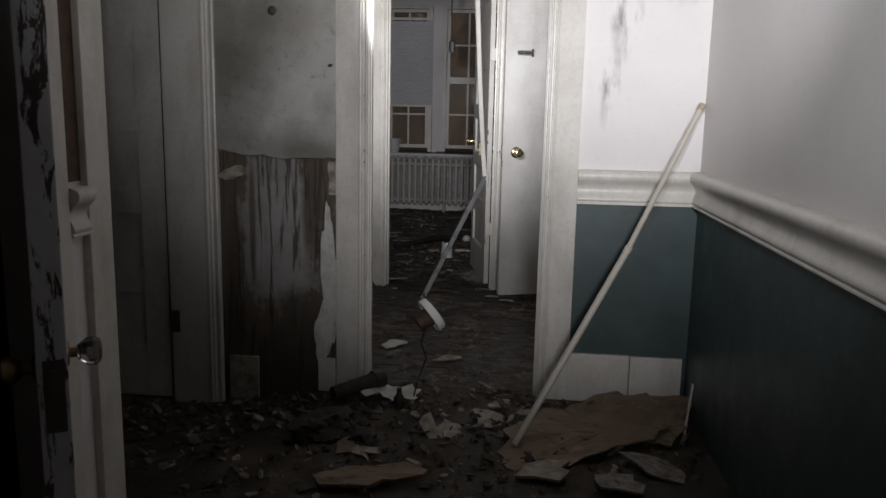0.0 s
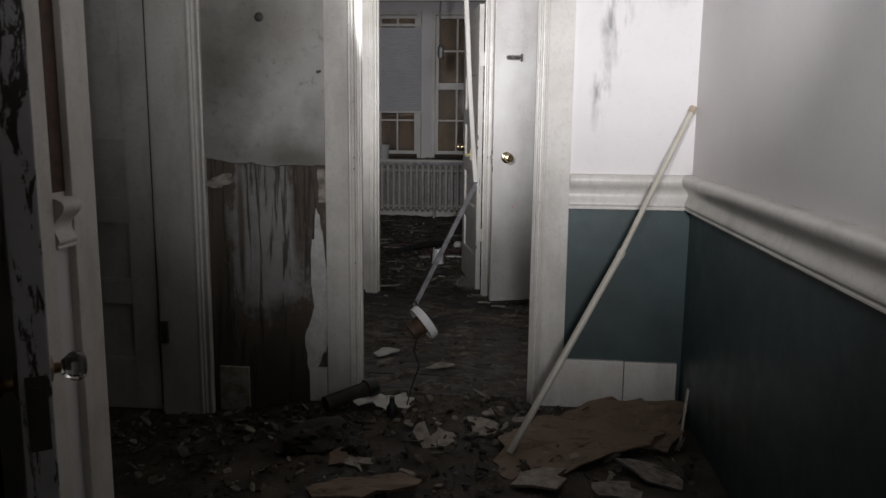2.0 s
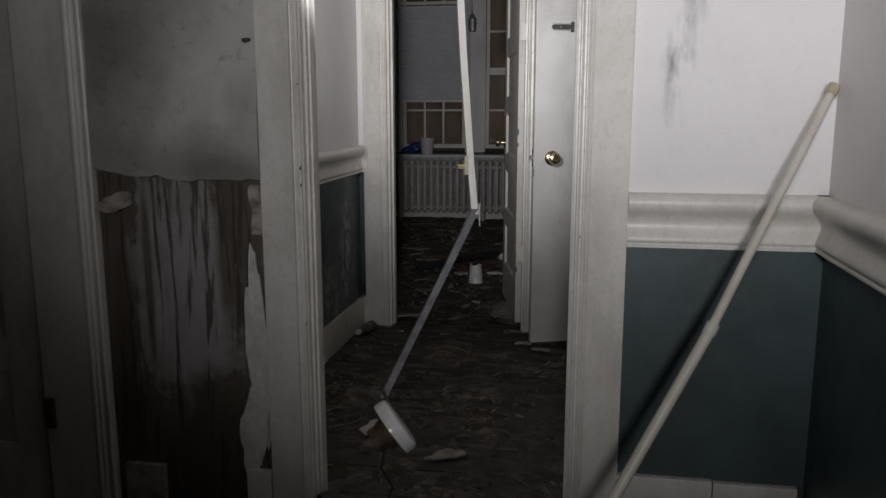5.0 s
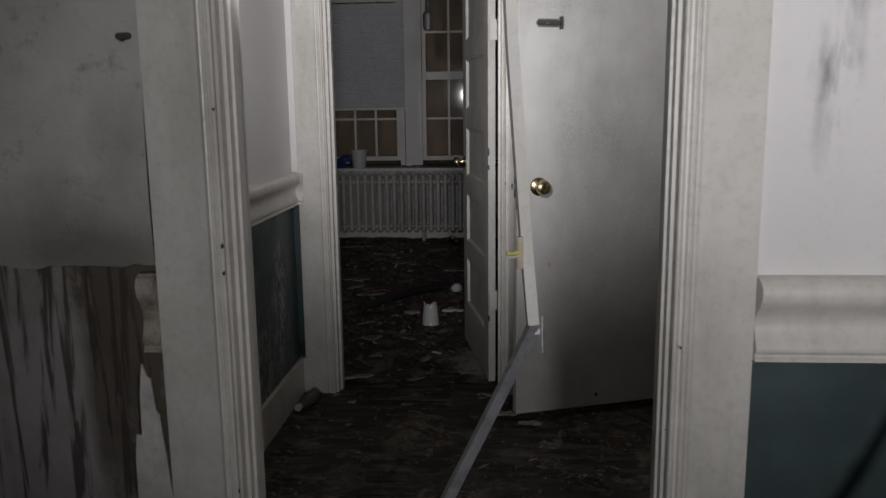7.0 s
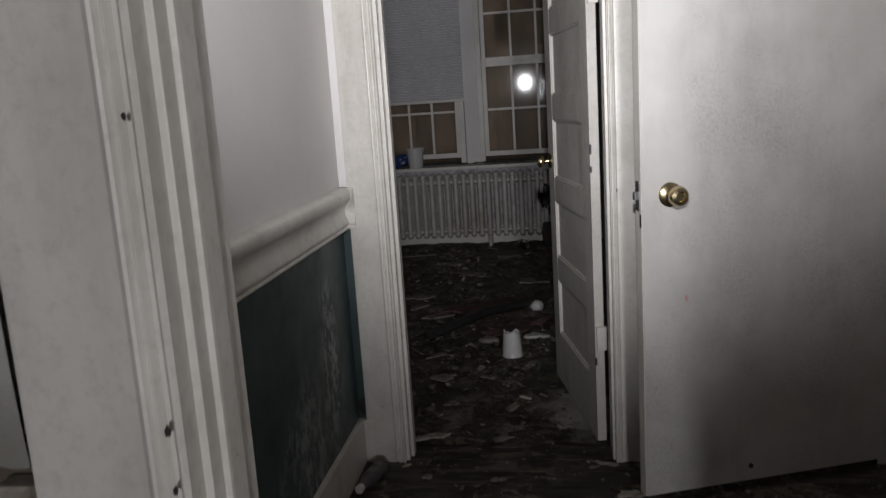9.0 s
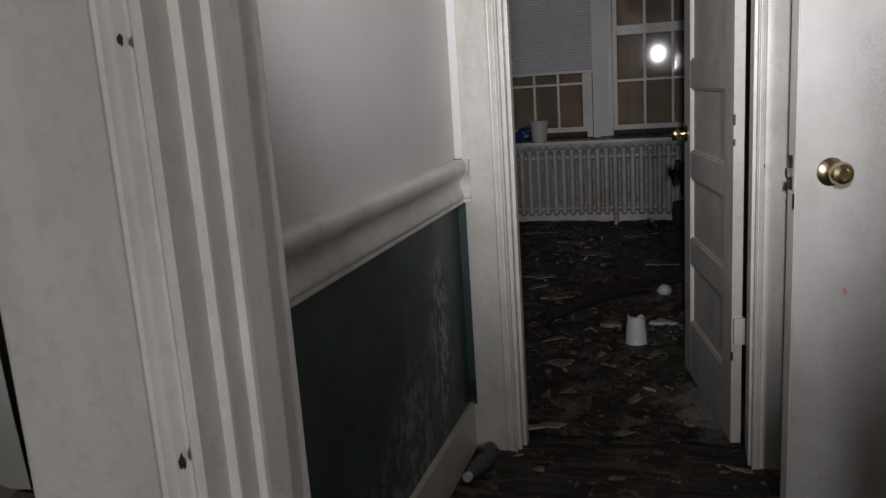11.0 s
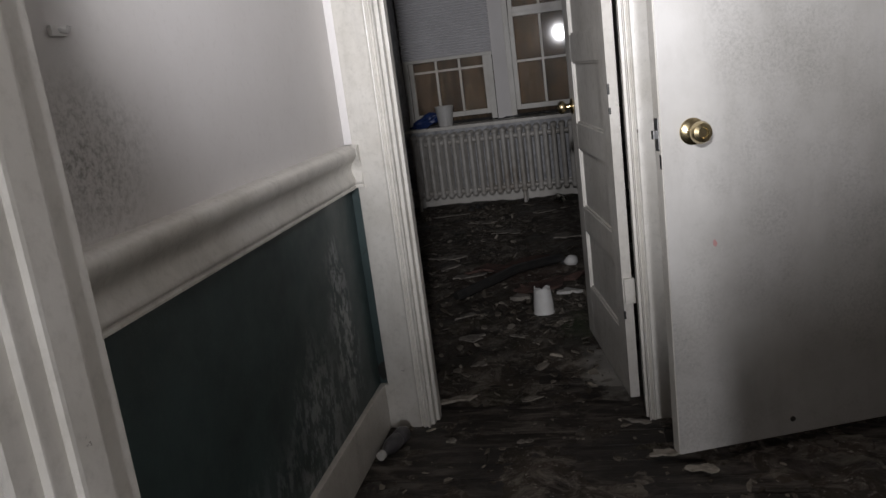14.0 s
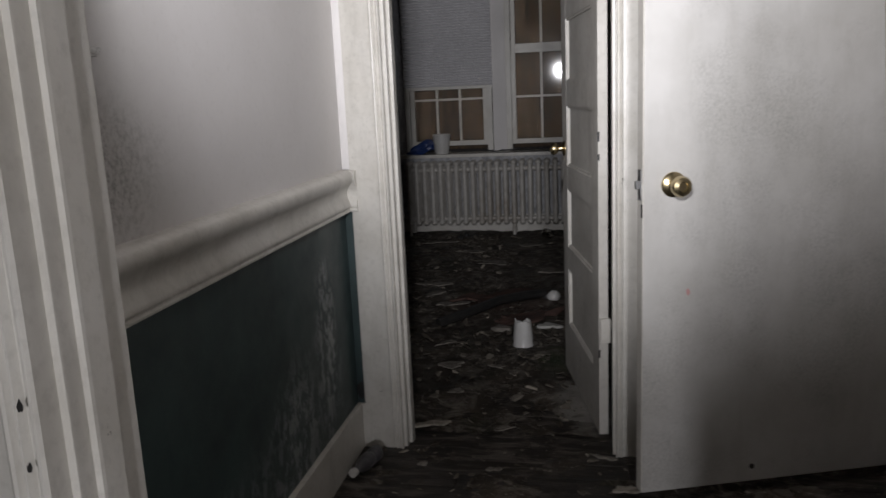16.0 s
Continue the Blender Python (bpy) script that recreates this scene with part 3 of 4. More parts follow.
def window(name, label, x0, x1, z0, zm, z1, cols, skew):
    ob = thing(name, label, "window", "", "structure")
    part("window_frame", box(x0 - 0.05, x0, YW - 0.02, YW, z0 - 0.05, z1 + 0.05, 0.004), CREAM, ob)
    part("window_frame", box(x1, x1 + 0.05, YW - 0.02, YW, z0 - 0.05, z1 + 0.05, 0.004), CREAM, ob)
    part("window_frame", box(x0, x1, YW - 0.02, YW, z1, z1 + 0.05, 0.004), CREAM, ob)
    for a, b, dy in ((z0, zm, 0.0), (zm, z1, 0.035)):
        y0 = YW + 0.01 + dy
        part("sash", box(x0, x0 + 0.04, y0, y0 + 0.03, a, b, 0.003), CREAM, ob)
        part("sash", box(x1 - 0.04, x1, y0, y0 + 0.03, a, b, 0.003), CREAM, ob)
        part("sash", box(x0 + 0.04, x1 - 0.04, y0, y0 + 0.03, a, a + 0.045, 0.003), CREAM, ob)
        part("sash", box(x0 + 0.04, x1 - 0.04, y0, y0 + 0.03, b - 0.04, b, 0.003), CREAM, ob)
        w = (x1 - x0 - 0.08) / cols
        for i in range(1, cols):
            xm = x0 + 0.04 + i * w
            part("muntin", box(xm - 0.010, xm + 0.010, y0 + 0.003, y0 + 0.024, a + 0.045, b - 0.04), CREAM, ob)
        zc = (a + b) / 2
        part("muntin", box(x0 + 0.04, x1 - 0.04, y0 + 0.005, y0 + 0.022, zc - 0.010, zc + 0.010), CREAM, ob)
        for i in range(cols):
            for c0, c1 in ((a + 0.045, zc - 0.01), (zc + 0.01, b - 0.04)):
                pane = part("pane", box(-w / 2 + 0.008, w / 2 - 0.008, -0.0015, 0.0015, c0, c1), GLASS, ob)
                pane.matrix_basis = pose(x0 + 0.04 + (i + 0.5) * w, y0 + 0.0135, 0, 0, 0, skew)
                pane.visible_shadow = False
    part("boarding", box(x0 - 0.04, x1 + 0.04, YW + 0.10, YW + 0.115, z0 - 0.04, z1 + 0.04), PLY, ob, "plywood boarding outside")
    return ob


gl = Mat("dusty glass", 0.04)
gl.b.inputs["Transmission Weight"].default_value = 1.0
gl.b.inputs["IOR"].default_value = 1.45
gl.colour((0.9, 0.9, 0.88))
GLASS = gl.m
window("window_1", "white sash window boarded outside behind a lowered blind", -1.66, -0.915, 0.79, 1.665, 2.56, 3, -0.7)
window("window_2", "white six-over-six sash window boarded outside", -0.68, 0.12, 0.79, 1.665, 2.56, 3, 1.6)
wall("wall_outer", "outer boards behind the windows", [("boarding", (-2.6, 2.3, YW + 0.2, YW + 0.3, -0.1, H), DARK, "")])

ce = bmesh.new()
box(-3.4, 2.4, -1.7, YW + 0.4, H, H + 0.1, bm=ce)
tagged(part("ceiling", ce, CEILING), "stained plaster ceiling", "ceiling", "", "structure")
fl = bmesh.new()
box(-3.4, 2.4, -1.7, W1B, -0.25, -0.15, bm=fl)
box(-3.4, 2.4, W1B, YW + 0.4, -0.12, -0.02, bm=fl)
floor = tagged(part("floor", fl, WOOD), "dirty dark wooden floor", "floor", "", "structure")


def sag(x, y):
    """The entry floor sinks towards the west."""
    return -0.11 * min(1.0, max(0.0, (-0.35 - x) / 0.8))


g = bmesh.new()
bmesh.ops.create_grid(g, x_segments=120, y_segments=150, size=0.5)
for v in g.verts:
    x, y = -3.2 + (v.co.x + 0.5) * (XR + 3.2), -1.5 + (v.co.y + 0.5) * (W1B + 1.5)
    h = noise.noise((x * 3, y * 3, 0)) * 0.008 + noise.noise((x * 11, y * 11, 3)) * 0.007
    v.co = (x, y, sag(x, y) + h * min(1, max(0.1, (3.7 - y) * 3)))
part("covering", g, GROUND, floor, "rotten muddy floor covering", smooth=True)

g = bmesh.new()
bmesh.ops.create_grid(g, x_segments=170, y_segments=230, size=0.5)
for v in g.verts:
    x, y = -2.5 + (v.co.x + 0.5) * 3.6, 5.92 + (v.co.y + 0.5) * 4.36
    h = 0.010 * noise.noise((x * 2.1, y * 2.1, 9)) + 0.012 * noise.noise((x * 7, y * 7, 4)) + 0.007 * noise.noise((x * 19, y * 19, 1))
    v.co = (x, y, min(0.026, h + 0.001 + 0.008 * min(1.0, (y - 5.92) / 0.6)) if not (x > 0.1 and y < 6.8) else -0.01)
part("dirt_crust", g, DIRT, floor, "dirt and dust crust over the far room boards", True)
g = bmesh.new()
bmesh.ops.create_grid(g, x_segments=110, y_segments=110, size=0.5)
for v in g.verts:
    x, y = HL + 0.02 + (v.co.x + 0.5) * (HR - HL - 0.02), W1B - 0.06 + (v.co.y + 0.5) * (W2A - W1B + 0.04)
    h = 0.010 * noise.noise((x * 2.6, y * 2.6, 19)) + 0.010 * noise.noise((x * 8, y * 8, 14)) + 0.006 * noise.noise((x * 23, y * 23, 1))
    v.co = (x, y, min(0.012, h - 0.003))
part("dirt_crust", g, DIRT, floor, "thin dirt patches over the hall boards", True)
ragged = bmesh.new()
# bulging plaster coat over the stripped wall, with a torn lower edge
cols, rows_ = 60, 40
gridv = []
for i in range(cols + 1):
    x = -1.03 + i * (1.03 - 0.4995) / cols
    low = 1.035 + 0.012 * noise.noise((x * 9, 0, 5)) + 0.006 * noise.noise((x * 31, 0, 5)) + 0.03 * max(0.0, (-0.85 - x) / 0.18)
    col = []
    for j in range(rows_ + 1):
        f = j / rows_
        z = low + (H - low) * f ** 1.7
        bulge = 0.013 + 0.010 * math.exp(-((z - 1.2) / 0.2) ** 2) + 0.005 * noise.noise((x * 4, z * 4, 2))
        if j == 0:
            bulge *= 0.25
        col.append(ragged.verts.new((x, W1A - bulge, z)))
    gridv.append(col)
for i in range(cols):
    for j in range(rows_):
        ragged.faces.new((gridv[i][j], gridv[i + 1][j], gridv[i + 1][j + 1], gridv[i][j + 1]))
lip = [ragged.verts.new((c[0].co.x, W1A + 0.01, c[0].co.z + 0.012)) for c in gridv]
for i in range(cols):
    ragged.faces.new((lip[i], lip[i + 1], gridv[i + 1][0], gridv[i][0]))
part("plaster_coat", ragged, PLASTER, w1, "bulging grey mouldy plaster coat", True)


def outline(rx, ry, seed, n=26, rag=0.16):
    rng = random.Random(seed)
    k = [rng.uniform(0, 6.28) for _ in range(4)]
    pts = []
    for i in range(n):
        a = 2 * math.pi * i / n
        f = 1 + rag * (math.sin(2 * a + k[0]) + 0.7 * math.sin(3 * a + k[1]) + 0.5 * math.sin(5 * a + k[2])) * 0.6 + rag * rng.uniform(-0.5, 0.5)
        pts.append((rx * f * math.cos(a), ry * f * math.sin(a)))
    return pts


def sheet(name, label, category, m, rx, ry, seed, mat, thick=0.004, curl=0.015, n=26, rag=0.16, group="", kind=""):
    """A torn flat piece, lying at pose m, a little curled."""
    bm = bmesh.new()
    out = outline(rx, ry, seed, n, rag)
    tops, bots = [], []
    for f in (1.0, 0.66, 0.33):
        ringt, ringb = [], []
        for x, y in out:
            h = curl * (0.5 + noise.noise((x * f * 5 + seed, y * f * 5, seed * 0.7))) + curl * 0.8 * f * f * noise.noise((x * 2 / rx, seed, y * 2 / ry))
            ringt.append(bm.verts.new((x * f, y * f, max(0.001, h) + thick)))
            ringb.append(bm.verts.new((x * f, y * f, max(0.001, h))))
        tops.append(ringt)
        bots.append(ringb)
    for rings, flip in ((tops, False), (bots, True)):
        for a, b in zip(rings, rings[1:]):
            for i in range(n):
                j = (i + 1) % n
                q = (a[i], a[j], b[j], b[i])
                bm.faces.new(q[::-1] if flip else q)
        bm.faces.new(rings[-1][::-1] if flip else rings[-1])
    for i in range(n):
        j = (i + 1) % n
        bm.faces.new((tops[0][j], tops[0][i], bots[0][i], bots[0][j]))
    bmesh.ops.recalc_face_normals(bm, faces=bm.faces)
    ob = part(name, bm, mat)
    ob.matrix_world = m
    return tagged(ob, label, category, group, kind)


# torn remains on the stripped wall
rem = thing("wall_remnant", "torn cream dado and chair rail remains on the stripped wall", "wall remnant", "", "structure")
b = bmesh.new()
sweep([(u * 0.7, v) for u, v in RAIL], (-0.532, W1A, 0.88), (-0.50, W1A, 0.88), (0, -1, 0), b)
part("rail_stub", b, PALECHIP, rem, "broken chair rail stub")
o = sheet("torn_board", "", "", pose(-0.535, W1A + 0.002, 0.52, 90, 0, 0), 0.034, 0.30, 11, PAPER, 0.006, 0.004, 30, 0.22)
o.parent = rem
o = sheet("torn_board", "", "", pose(-0.555, W1A - 0.001, 0.26, 90, 3, 0), 0.045, 0.15, 15, PAPER, 0.006, 0.006, 26, 0.2)
o.parent = rem
o = sheet("plaster_lump", "", "", pose(-0.965, W1A + 0.0, 0.965, 90, -12, 0), 0.055, 0.03, 21, PALECHIP, 0.02, 0.01, 22, 0.25)
o.parent = rem
part("board_stub", box(-0.585, -0.505, W1A - 0.018, W1A + 0.004, -0.02, 0.135, 0.004), CREAM, rem)
part("board_stub", box(-1.0, -0.865, W1A - 0.018, W1A + 0.004, -0.08, 0.125, 0.004), PALECHIP, rem)
o = sheet("torn_paper", "", "", pose(-0.945, W1A + 0.002, 0.42, 90, -8, 0), 0.030, 0.20, 31, STRIPPED, 0.004, 0.006, 24, 0.3)
o.parent = rem
part("stain_hole", lathe([(0, 0), (0.016, 0), (0.02, 0.004), (0.009, 0.010), (0, 0.010)], pose(-0.772, W1A - 0.017, 1.654, 90, 0, 0), 12), CASTGREY, rem)
part("nail", tube([(-0.517, W1A - 0.01, 1.434), (-0.521, W1A - 0.045, 1.43)], 0.006, 8), CASTGREY, rem)

# ---- doors ----


def knob(parent, m, mat=BRASS, name="knob", k=1.0):
    prof = [(0.0, 0), (0.033, 0), (0.033, 0.004), (0.027, 0.009), (0.013, 0.012), (0.011, 0.026), (0.019, 0.031), (0.026, 0.040), (0.0275, 0.050), (0.023, 0.059), (0.013, 0.062), (0.011, 0.058), (0.0, 0.057)]
    return part(name, lathe([(r * k, z * k) for r, z in prof], m, 28), mat, parent, "brass knob" if mat is BRASS else "tarnished brass knob", True)


def panel_door(name, label, width, height, m, mat, thick=0.04, panels=5):
    """A stile-and-rail door with stacked recessed panels; origin at the hinge's foot, leaf along +x, faces at y 0 and thick."""
    ob = thing(name, label, "door", "", "", m)
    s, top, bot, gap = 0.115, 0.11, 0.235, 0.105
    ph = (height - top - bot - gap * (panels - 1)) / panels
    part("stile", box(0, s, 0, thick, 0, height, 0.002), mat, ob)
    part("stile", box(width - s, width, 0, thick, 0, height, 0.002), mat, ob)
    z = 0.0
    for i in range(panels + 1):
        h = bot if i == 0 else (top if i == panels else gap)
        part("rail", box(s, width - s, 0.0005, thick - 0.0005, z, z + h, 0.002), mat, ob)
        if i < panels:
            b = box(s, width - s, thick * 0.38, thick * 0.62, z + h, z + h + ph)
            for y0, y1 in ((0.005, thick * 0.38), (thick * 0.62, thick - 0.005)):
                for q in ((s, s + 0.008, z + h, z + h + ph), (width - s - 0.008, width - s, z + h, z + h + ph), (s + 0.008, width - s - 0.008, z + h, z + h + 0.008), (s + 0.008, width - s - 0.008, z + h + ph - 0.008, z + h + ph)):
                    box(q[0], q[1], y0, y1, q[2], q[3], bm=b)
            part("panel", b, mat, ob)
        z += h + ph
    return ob


pd = panel_door("panelled_door", "closed grey-white five-panel wooden door", 0.759, 2.08, pose(-2.05, W1A + 0.012, -0.10), DOORWHITE)
# black strip on the leaf's edge paints the shade inside the gap
part("worn_edge", box(0.7590, 0.7605, 0.002, 0.038, 0.01, 2.07), BLACKISH, pd, "black strip for the shade in the door gap")
cs = thing("door_3", "wide moulded cream casing of the panelled door", "door frame", "", "structure")
part("casing", sweep([(u, 0.01 + v * 1.7) for u, v in CASING], (-1.275, W1A, -0.12), (-1.275, W1A, 2.1), (0, -1, 0), up=(1, 0, 0)), CREAM, cs, "", True)
part("jamb", box(-1.279, -1.268, W1A, W1B, -0.12, 2.05), CREAM, cs)
part("broken_hinge", box(-1.262, -1.228, W1A - 0.034, W1A - 0.004, 0.23, 0.33, 0.006), CASTGREY, cs, "rusted broken hinge recess")

ang = math.degrees(math.atan2(0.98, -0.19))
pd2 = panel_door("panelled_door", "white five-panel door standing open into the far room", 0.765, 2.02, pose(0.096, 5.926, 0.012, 0, 0, ang), DOORWHITE, 0.034)
knob(pd2, pose(0.712, 0.034, 1.015, -90, 0, 0))
knob(pd2, pose(0.712, 0.0, 1.015, 90, 0, 0))
part("hinge", box(-0.016, 0.004, -0.006, 0.030, 0.36, 0.45, 0.001), CREAM, pd2)
part("hinge", box(-0.016, 0.004, -0.006, 0.030, 1.60, 1.69, 0.001), CREAM, pd2)

for z, h in ((1.02, 0.022), (1.085, 0.035), (0.30, 0.03)):
    part("chip", box(-0.002, 0.007, 0.028, 0.0352, z, z + h, 0.002), BLACKISH, pd2, "dark chipped edge")
part("crack", tube([(-0.815, W2A - 0.0004, 0.655), (-0.796, W2A - 0.0004, 0.672), (-0.772, W2A - 0.0004, 0.672)], 0.0013, 6), BLACKISH, hall_n)

SW = 0.87         # slab door's width
sl = thing("slab_door", "flush off-white slab door standing ajar with brass knob", "door", "", "", pose(1.000, 5.756, 0.04, 0, 0, 180 + 18.4))
part("leaf", box(0, SW, 0, 0.04, 0, 2.01, 0.003), SLAB, sl)
part("edge_lipping", box(SW, SW + 0.004, 0.001, 0.039, 0.002, 2.008, 0.001), CREAM, sl, "worn cream door edge")
knob(sl, pose(SW - 0.088, 0.04, 0.958, -90, 0, 0), k=1.12)
part("latch", box(SW + 0.004, SW + 0.0065, 0.008, 0.032, 0.915, 1.005, 0.001), STEEL, sl, "steel latch plate")
part("latch_bolt", box(SW + 0.006, SW + 0.018, 0.012, 0.028, 0.948, 0.972, 0.002), STEEL, sl, "dull steel latch bolt")
part("latch_scuff", box(SW + 0.0035, SW + 0.0048, 0.028, 0.0395, 0.865, 0.905, 0.001), BLACKISH, sl, "dark scuff on the door edge")
bolt = part("slide_bolt", box(SW - 0.165, SW - 0.078, 0.04, 0.043, 1.580, 1.612, 0.001), STEEL, sl, "tarnished slide bolt")
part("barrel", tube([(SW - 0.165, 0.050, 1.596), (SW - 0.072, 0.050, 1.596)], 0.0085, 12), CASTGREY, bolt, "", True)
part("end_plate", box(SW - 0.176, SW - 0.168, 0.04, 0.062, 1.572, 1.620, 0.001), CASTGREY, bolt)
part("bolt_knob", tube([(SW - 0.11, 0.052, 1.596), (SW - 0.11, 0.072, 1.592)], 0.004, 8), STEEL, bolt)
o = sheet("mark", "", "", Matrix(), 0.007, 0.009, 5, REDDOT, 0.0006, 0.0001, 14, 0.3)
o.parent = sl
o.matrix_basis = pose(SW - 0.138, 0.0402, 0.635, -90, 0, 0)
part("stop_screw", lathe([(0, 0), (0.008, 0), (0.008, 0.004), (0, 0.006)], pose(SW - 0.36, 0.04, 0.05, -90, 0, 0), 12), CASTGREY, sl)

ea = math.degrees(math.atan2(-0.848, 0.53))
ed = thing("peeling_door", "open dark door with peeling white paint on its edge", "door", "", "", pose(-0.990, 2.294, -0.06, 0, 0, ea))
part("leaf", box(0, 0.818, -0.024, 0.024, 0, 2.03, 0.002), BLACKISH, ed, "dark stained leaf")
part("edge", box(0.818, 0.829, -0.0265, 0.0265, 0, 2.03, 0.004), PEEL, ed, "peeling white painted edge")
lock = part("mortise_plate", box(0.8285, 0.8315, -0.016, 0.020, 0.70, 0.84, 0.001), CASTGREY, ed, "rusty mortise lock plate")
part("bolt", box(0.831, 0.837, -0.008, 0.008, 0.79, 0.82, 0.001), CASTGREY, lock)
part("rosette", lathe([(0, 0), (0.026, 0), (0.024, 0.005), (0.010, 0.008), (0.009, 0.022), (0, 0.022)], pose(0.765, 0.024, 0.832, -90, 0, 0), 20), OLDBRASS, ed)
kn = lathe([(0, 0.020), (0.014, 0.020), (0.020, 0.028), (0.028, 0.038), (0.029, 0.050), (0.024, 0.060), (0.014, 0.064), (0, 0.064)], pose(0.765, 0.024, 0.832, -90, 0, 0), 12)
part("crystal_knob", kn, CRYSTAL, ed, "faceted crystal knob")
knob(ed, pose(0.765, -0.024, 0.81, 90, 0, 0), OLDBRASS)
ch = thing("door_4", "cream casing round the side room opening", "door frame", "", "structure")
part("casing", box(XL, XL + 0.022, 2.33, 2.42, -0.12, 2.1, 0.004), CREAM, ch)
part("casing", box(XL, XL + 0.026, 2.515, 2.645, -0.12, 2.1, 0.006), CREAM, ch)
part("casing", box(XL, XL + 0.022, 1.33, 1.45, -0.12, 2.1, 0.004), CREAM, ch)
part("rail_stub", sweep(RAIL, (XL, 2.422, 0.86), (XL, 2.515, 0.86), (1, 0, 0)), CREAM, ch, "", True)
part("wall_stain", box(XL, XL + 0.004, 2.42, 2.515, 1.02, 1.75), RUSTBROWN, ch, "brown water-stained strip")

dents = thing("paint_chips", "dark chips knocked out of the cream door casing", "paint chip", "", "structure")
for x, z, r in ((-0.372, 1.076, 0.006), (-0.372, 1.028, 0.005), (-0.369, 0.62, 0.005), (0.415, 0.9, 0.004), (-0.373, 1.31, 0.004)):
    o = sheet("chip", "", "", pose(x, W1A - 0.0305, z, 90, 0, 0), r * 0.36, r * 0.85, int(z * 100), BLACKISH, 0.0008, 0.0004, 12, 0.3)
    o.parent = dents

# ---- radiator ----
rad = thing("radiator", "white cast-iron column radiator under the windows", "radiator")
sec = bmesh.new()
for y in (10.085, 10.150, 10.215):
    tube([(0, y, 0.115), (0, y, 0.14), (0, y, 0.62), (0, y, 0.655)], 0.0215, 12, sec)
lobe = [(0.0, -0.022), (0.014, -0.020), (0.025, -0.009), (0.029, 0.004), (0.025, 0.017), (0.014, 0.027), (0.0, 0.030)]
for z in (0.655, 0.125):
    for y in (10.085, 10.150, 10.215):
        lathe(lobe, pose(0, y, z), 12, sec)
    tube([(0, 10.07, z), (0, 10.23, z)], 0.019, 10, sec)
tube([(-0.037, 10.150, 0.60), (0.037, 10.150, 0.60)], 0.022, 10, sec)
tube([(-0.037, 10.150, 0.15), (0.037, 10.150, 0.15)], 0.022, 10, sec)
first = part("section", sec, RADPAINT, rad, "", True)
first.location.x = -1.59
for i in range(1, 21):
    o = new("section", first.data)
    o.parent = rad
    o.location.x = -1.59 + i * 0.0735
for x in (-1.59, -0.6345, -0.12):
    part("leg", tube([(x, 10.085, 0.115), (x, 10.08, 0.05), (x, 10.07, 0.0)], 0.016, 10), RADPAINT, rad)
    part("leg", tube([(x, 10.215, 0.115), (x, 10.22, 0.05), (x, 10.225, 0.0)], 0.016, 10), RADPAINT, rad)
vp = part("valve", lathe([(0, 0), (0.018, 0), (0.018, 0.05), (0.030, 0.055), (0.030, 0.09), (0.02, 0.10), (0.012, 0.12), (0.026, 0.125), (0.026, 0.145), (0, 0.15)], pose(-1.685, 10.15, 0.06), 16), RADPAINT, rad, "", True)
part("pipe", tube([(-1.685, 10.15, -0.02), (-1.685, 10.15, 0.07)], 0.013, 10), RADPAINT, rad)
part("union", tube([(-1.685, 10.15, 0.135), (-1.60, 10.15, 0.135)], 0.017, 10), RADPAINT, rad)
o = part("skirting", box(-2.6, 2.2, YB - 0.018, YB, 0, 0.16, 0.004), CREAM, far_n)

# ---- blind ----
bl = thing("window_blind", "greyish white cellular blind lowered two thirds", "blind")
b = bmesh.new()
n = 44
prof = []
for i in range(n):
    dz = (2.41 - 1.345) / n
    prof += [(0.0, 1.345 + i * dz), (-0.013, 1.345 + (i + 0.5) * dz)]
vs = [[b.verts.new((x, YW - 0.03 + u, z)) for u, z in prof] for x in (-1.70, -0.856)]
for i in range(len(prof) - 1):
    b.faces.new((vs[0][i], vs[1][i], vs[1][i + 1], vs[0][i + 1]))
part("fabric", b, BLINDCLOTH, bl)
part("bottom_rail", box(-1.70, -0.856, YW - 0.05, YW - 0.025, 1.32, 1.348, 0.004), CREAM, bl)
part("head_rail", box(-1.70, -0.856, YW - 0.055, YW - 0.02, 2.41, 2.445, 0.004), CREAM, bl)

# ---- hanging lamp ----
hf = thing("hanging_lamp", "fallen ceiling lamp dangling on a bent metal raceway strip", "lamp")


def channel(pts, w, d, bm=None):
    """A thin U-shaped strip along the points, its open side away from the entry."""
    bm = bm or bmesh.new()
    prof = [(-w / 2, 0), (w / 2, 0), (w / 2, d), (w / 2 - 0.002, d), (w / 2 - 0.002, 0.0015), (-w / 2 + 0.002, 0.0015), (-w / 2 + 0.002, d), (-w / 2, d)]
    rings = []
    for p, side in pts:
        p, s = Vector(p), Vector(side).normalized()
        rings.append([bm.verts.new(p + s * u + Vector((s.y * -1, s.x, 0)) * v) for u, v in prof])
    for a, c in zip(rings, rings[1:]):
        for i in range(len(prof)):
            j = (i + 1) % len(prof)
            bm.faces.new((a[i], a[j], c[j], c[i]))
    bm.faces.new(rings[0])
    bm.faces.new(rings[-1][::-1])
    bmesh.ops.recalc_face_normals(bm, faces=bm.faces)
    return bm


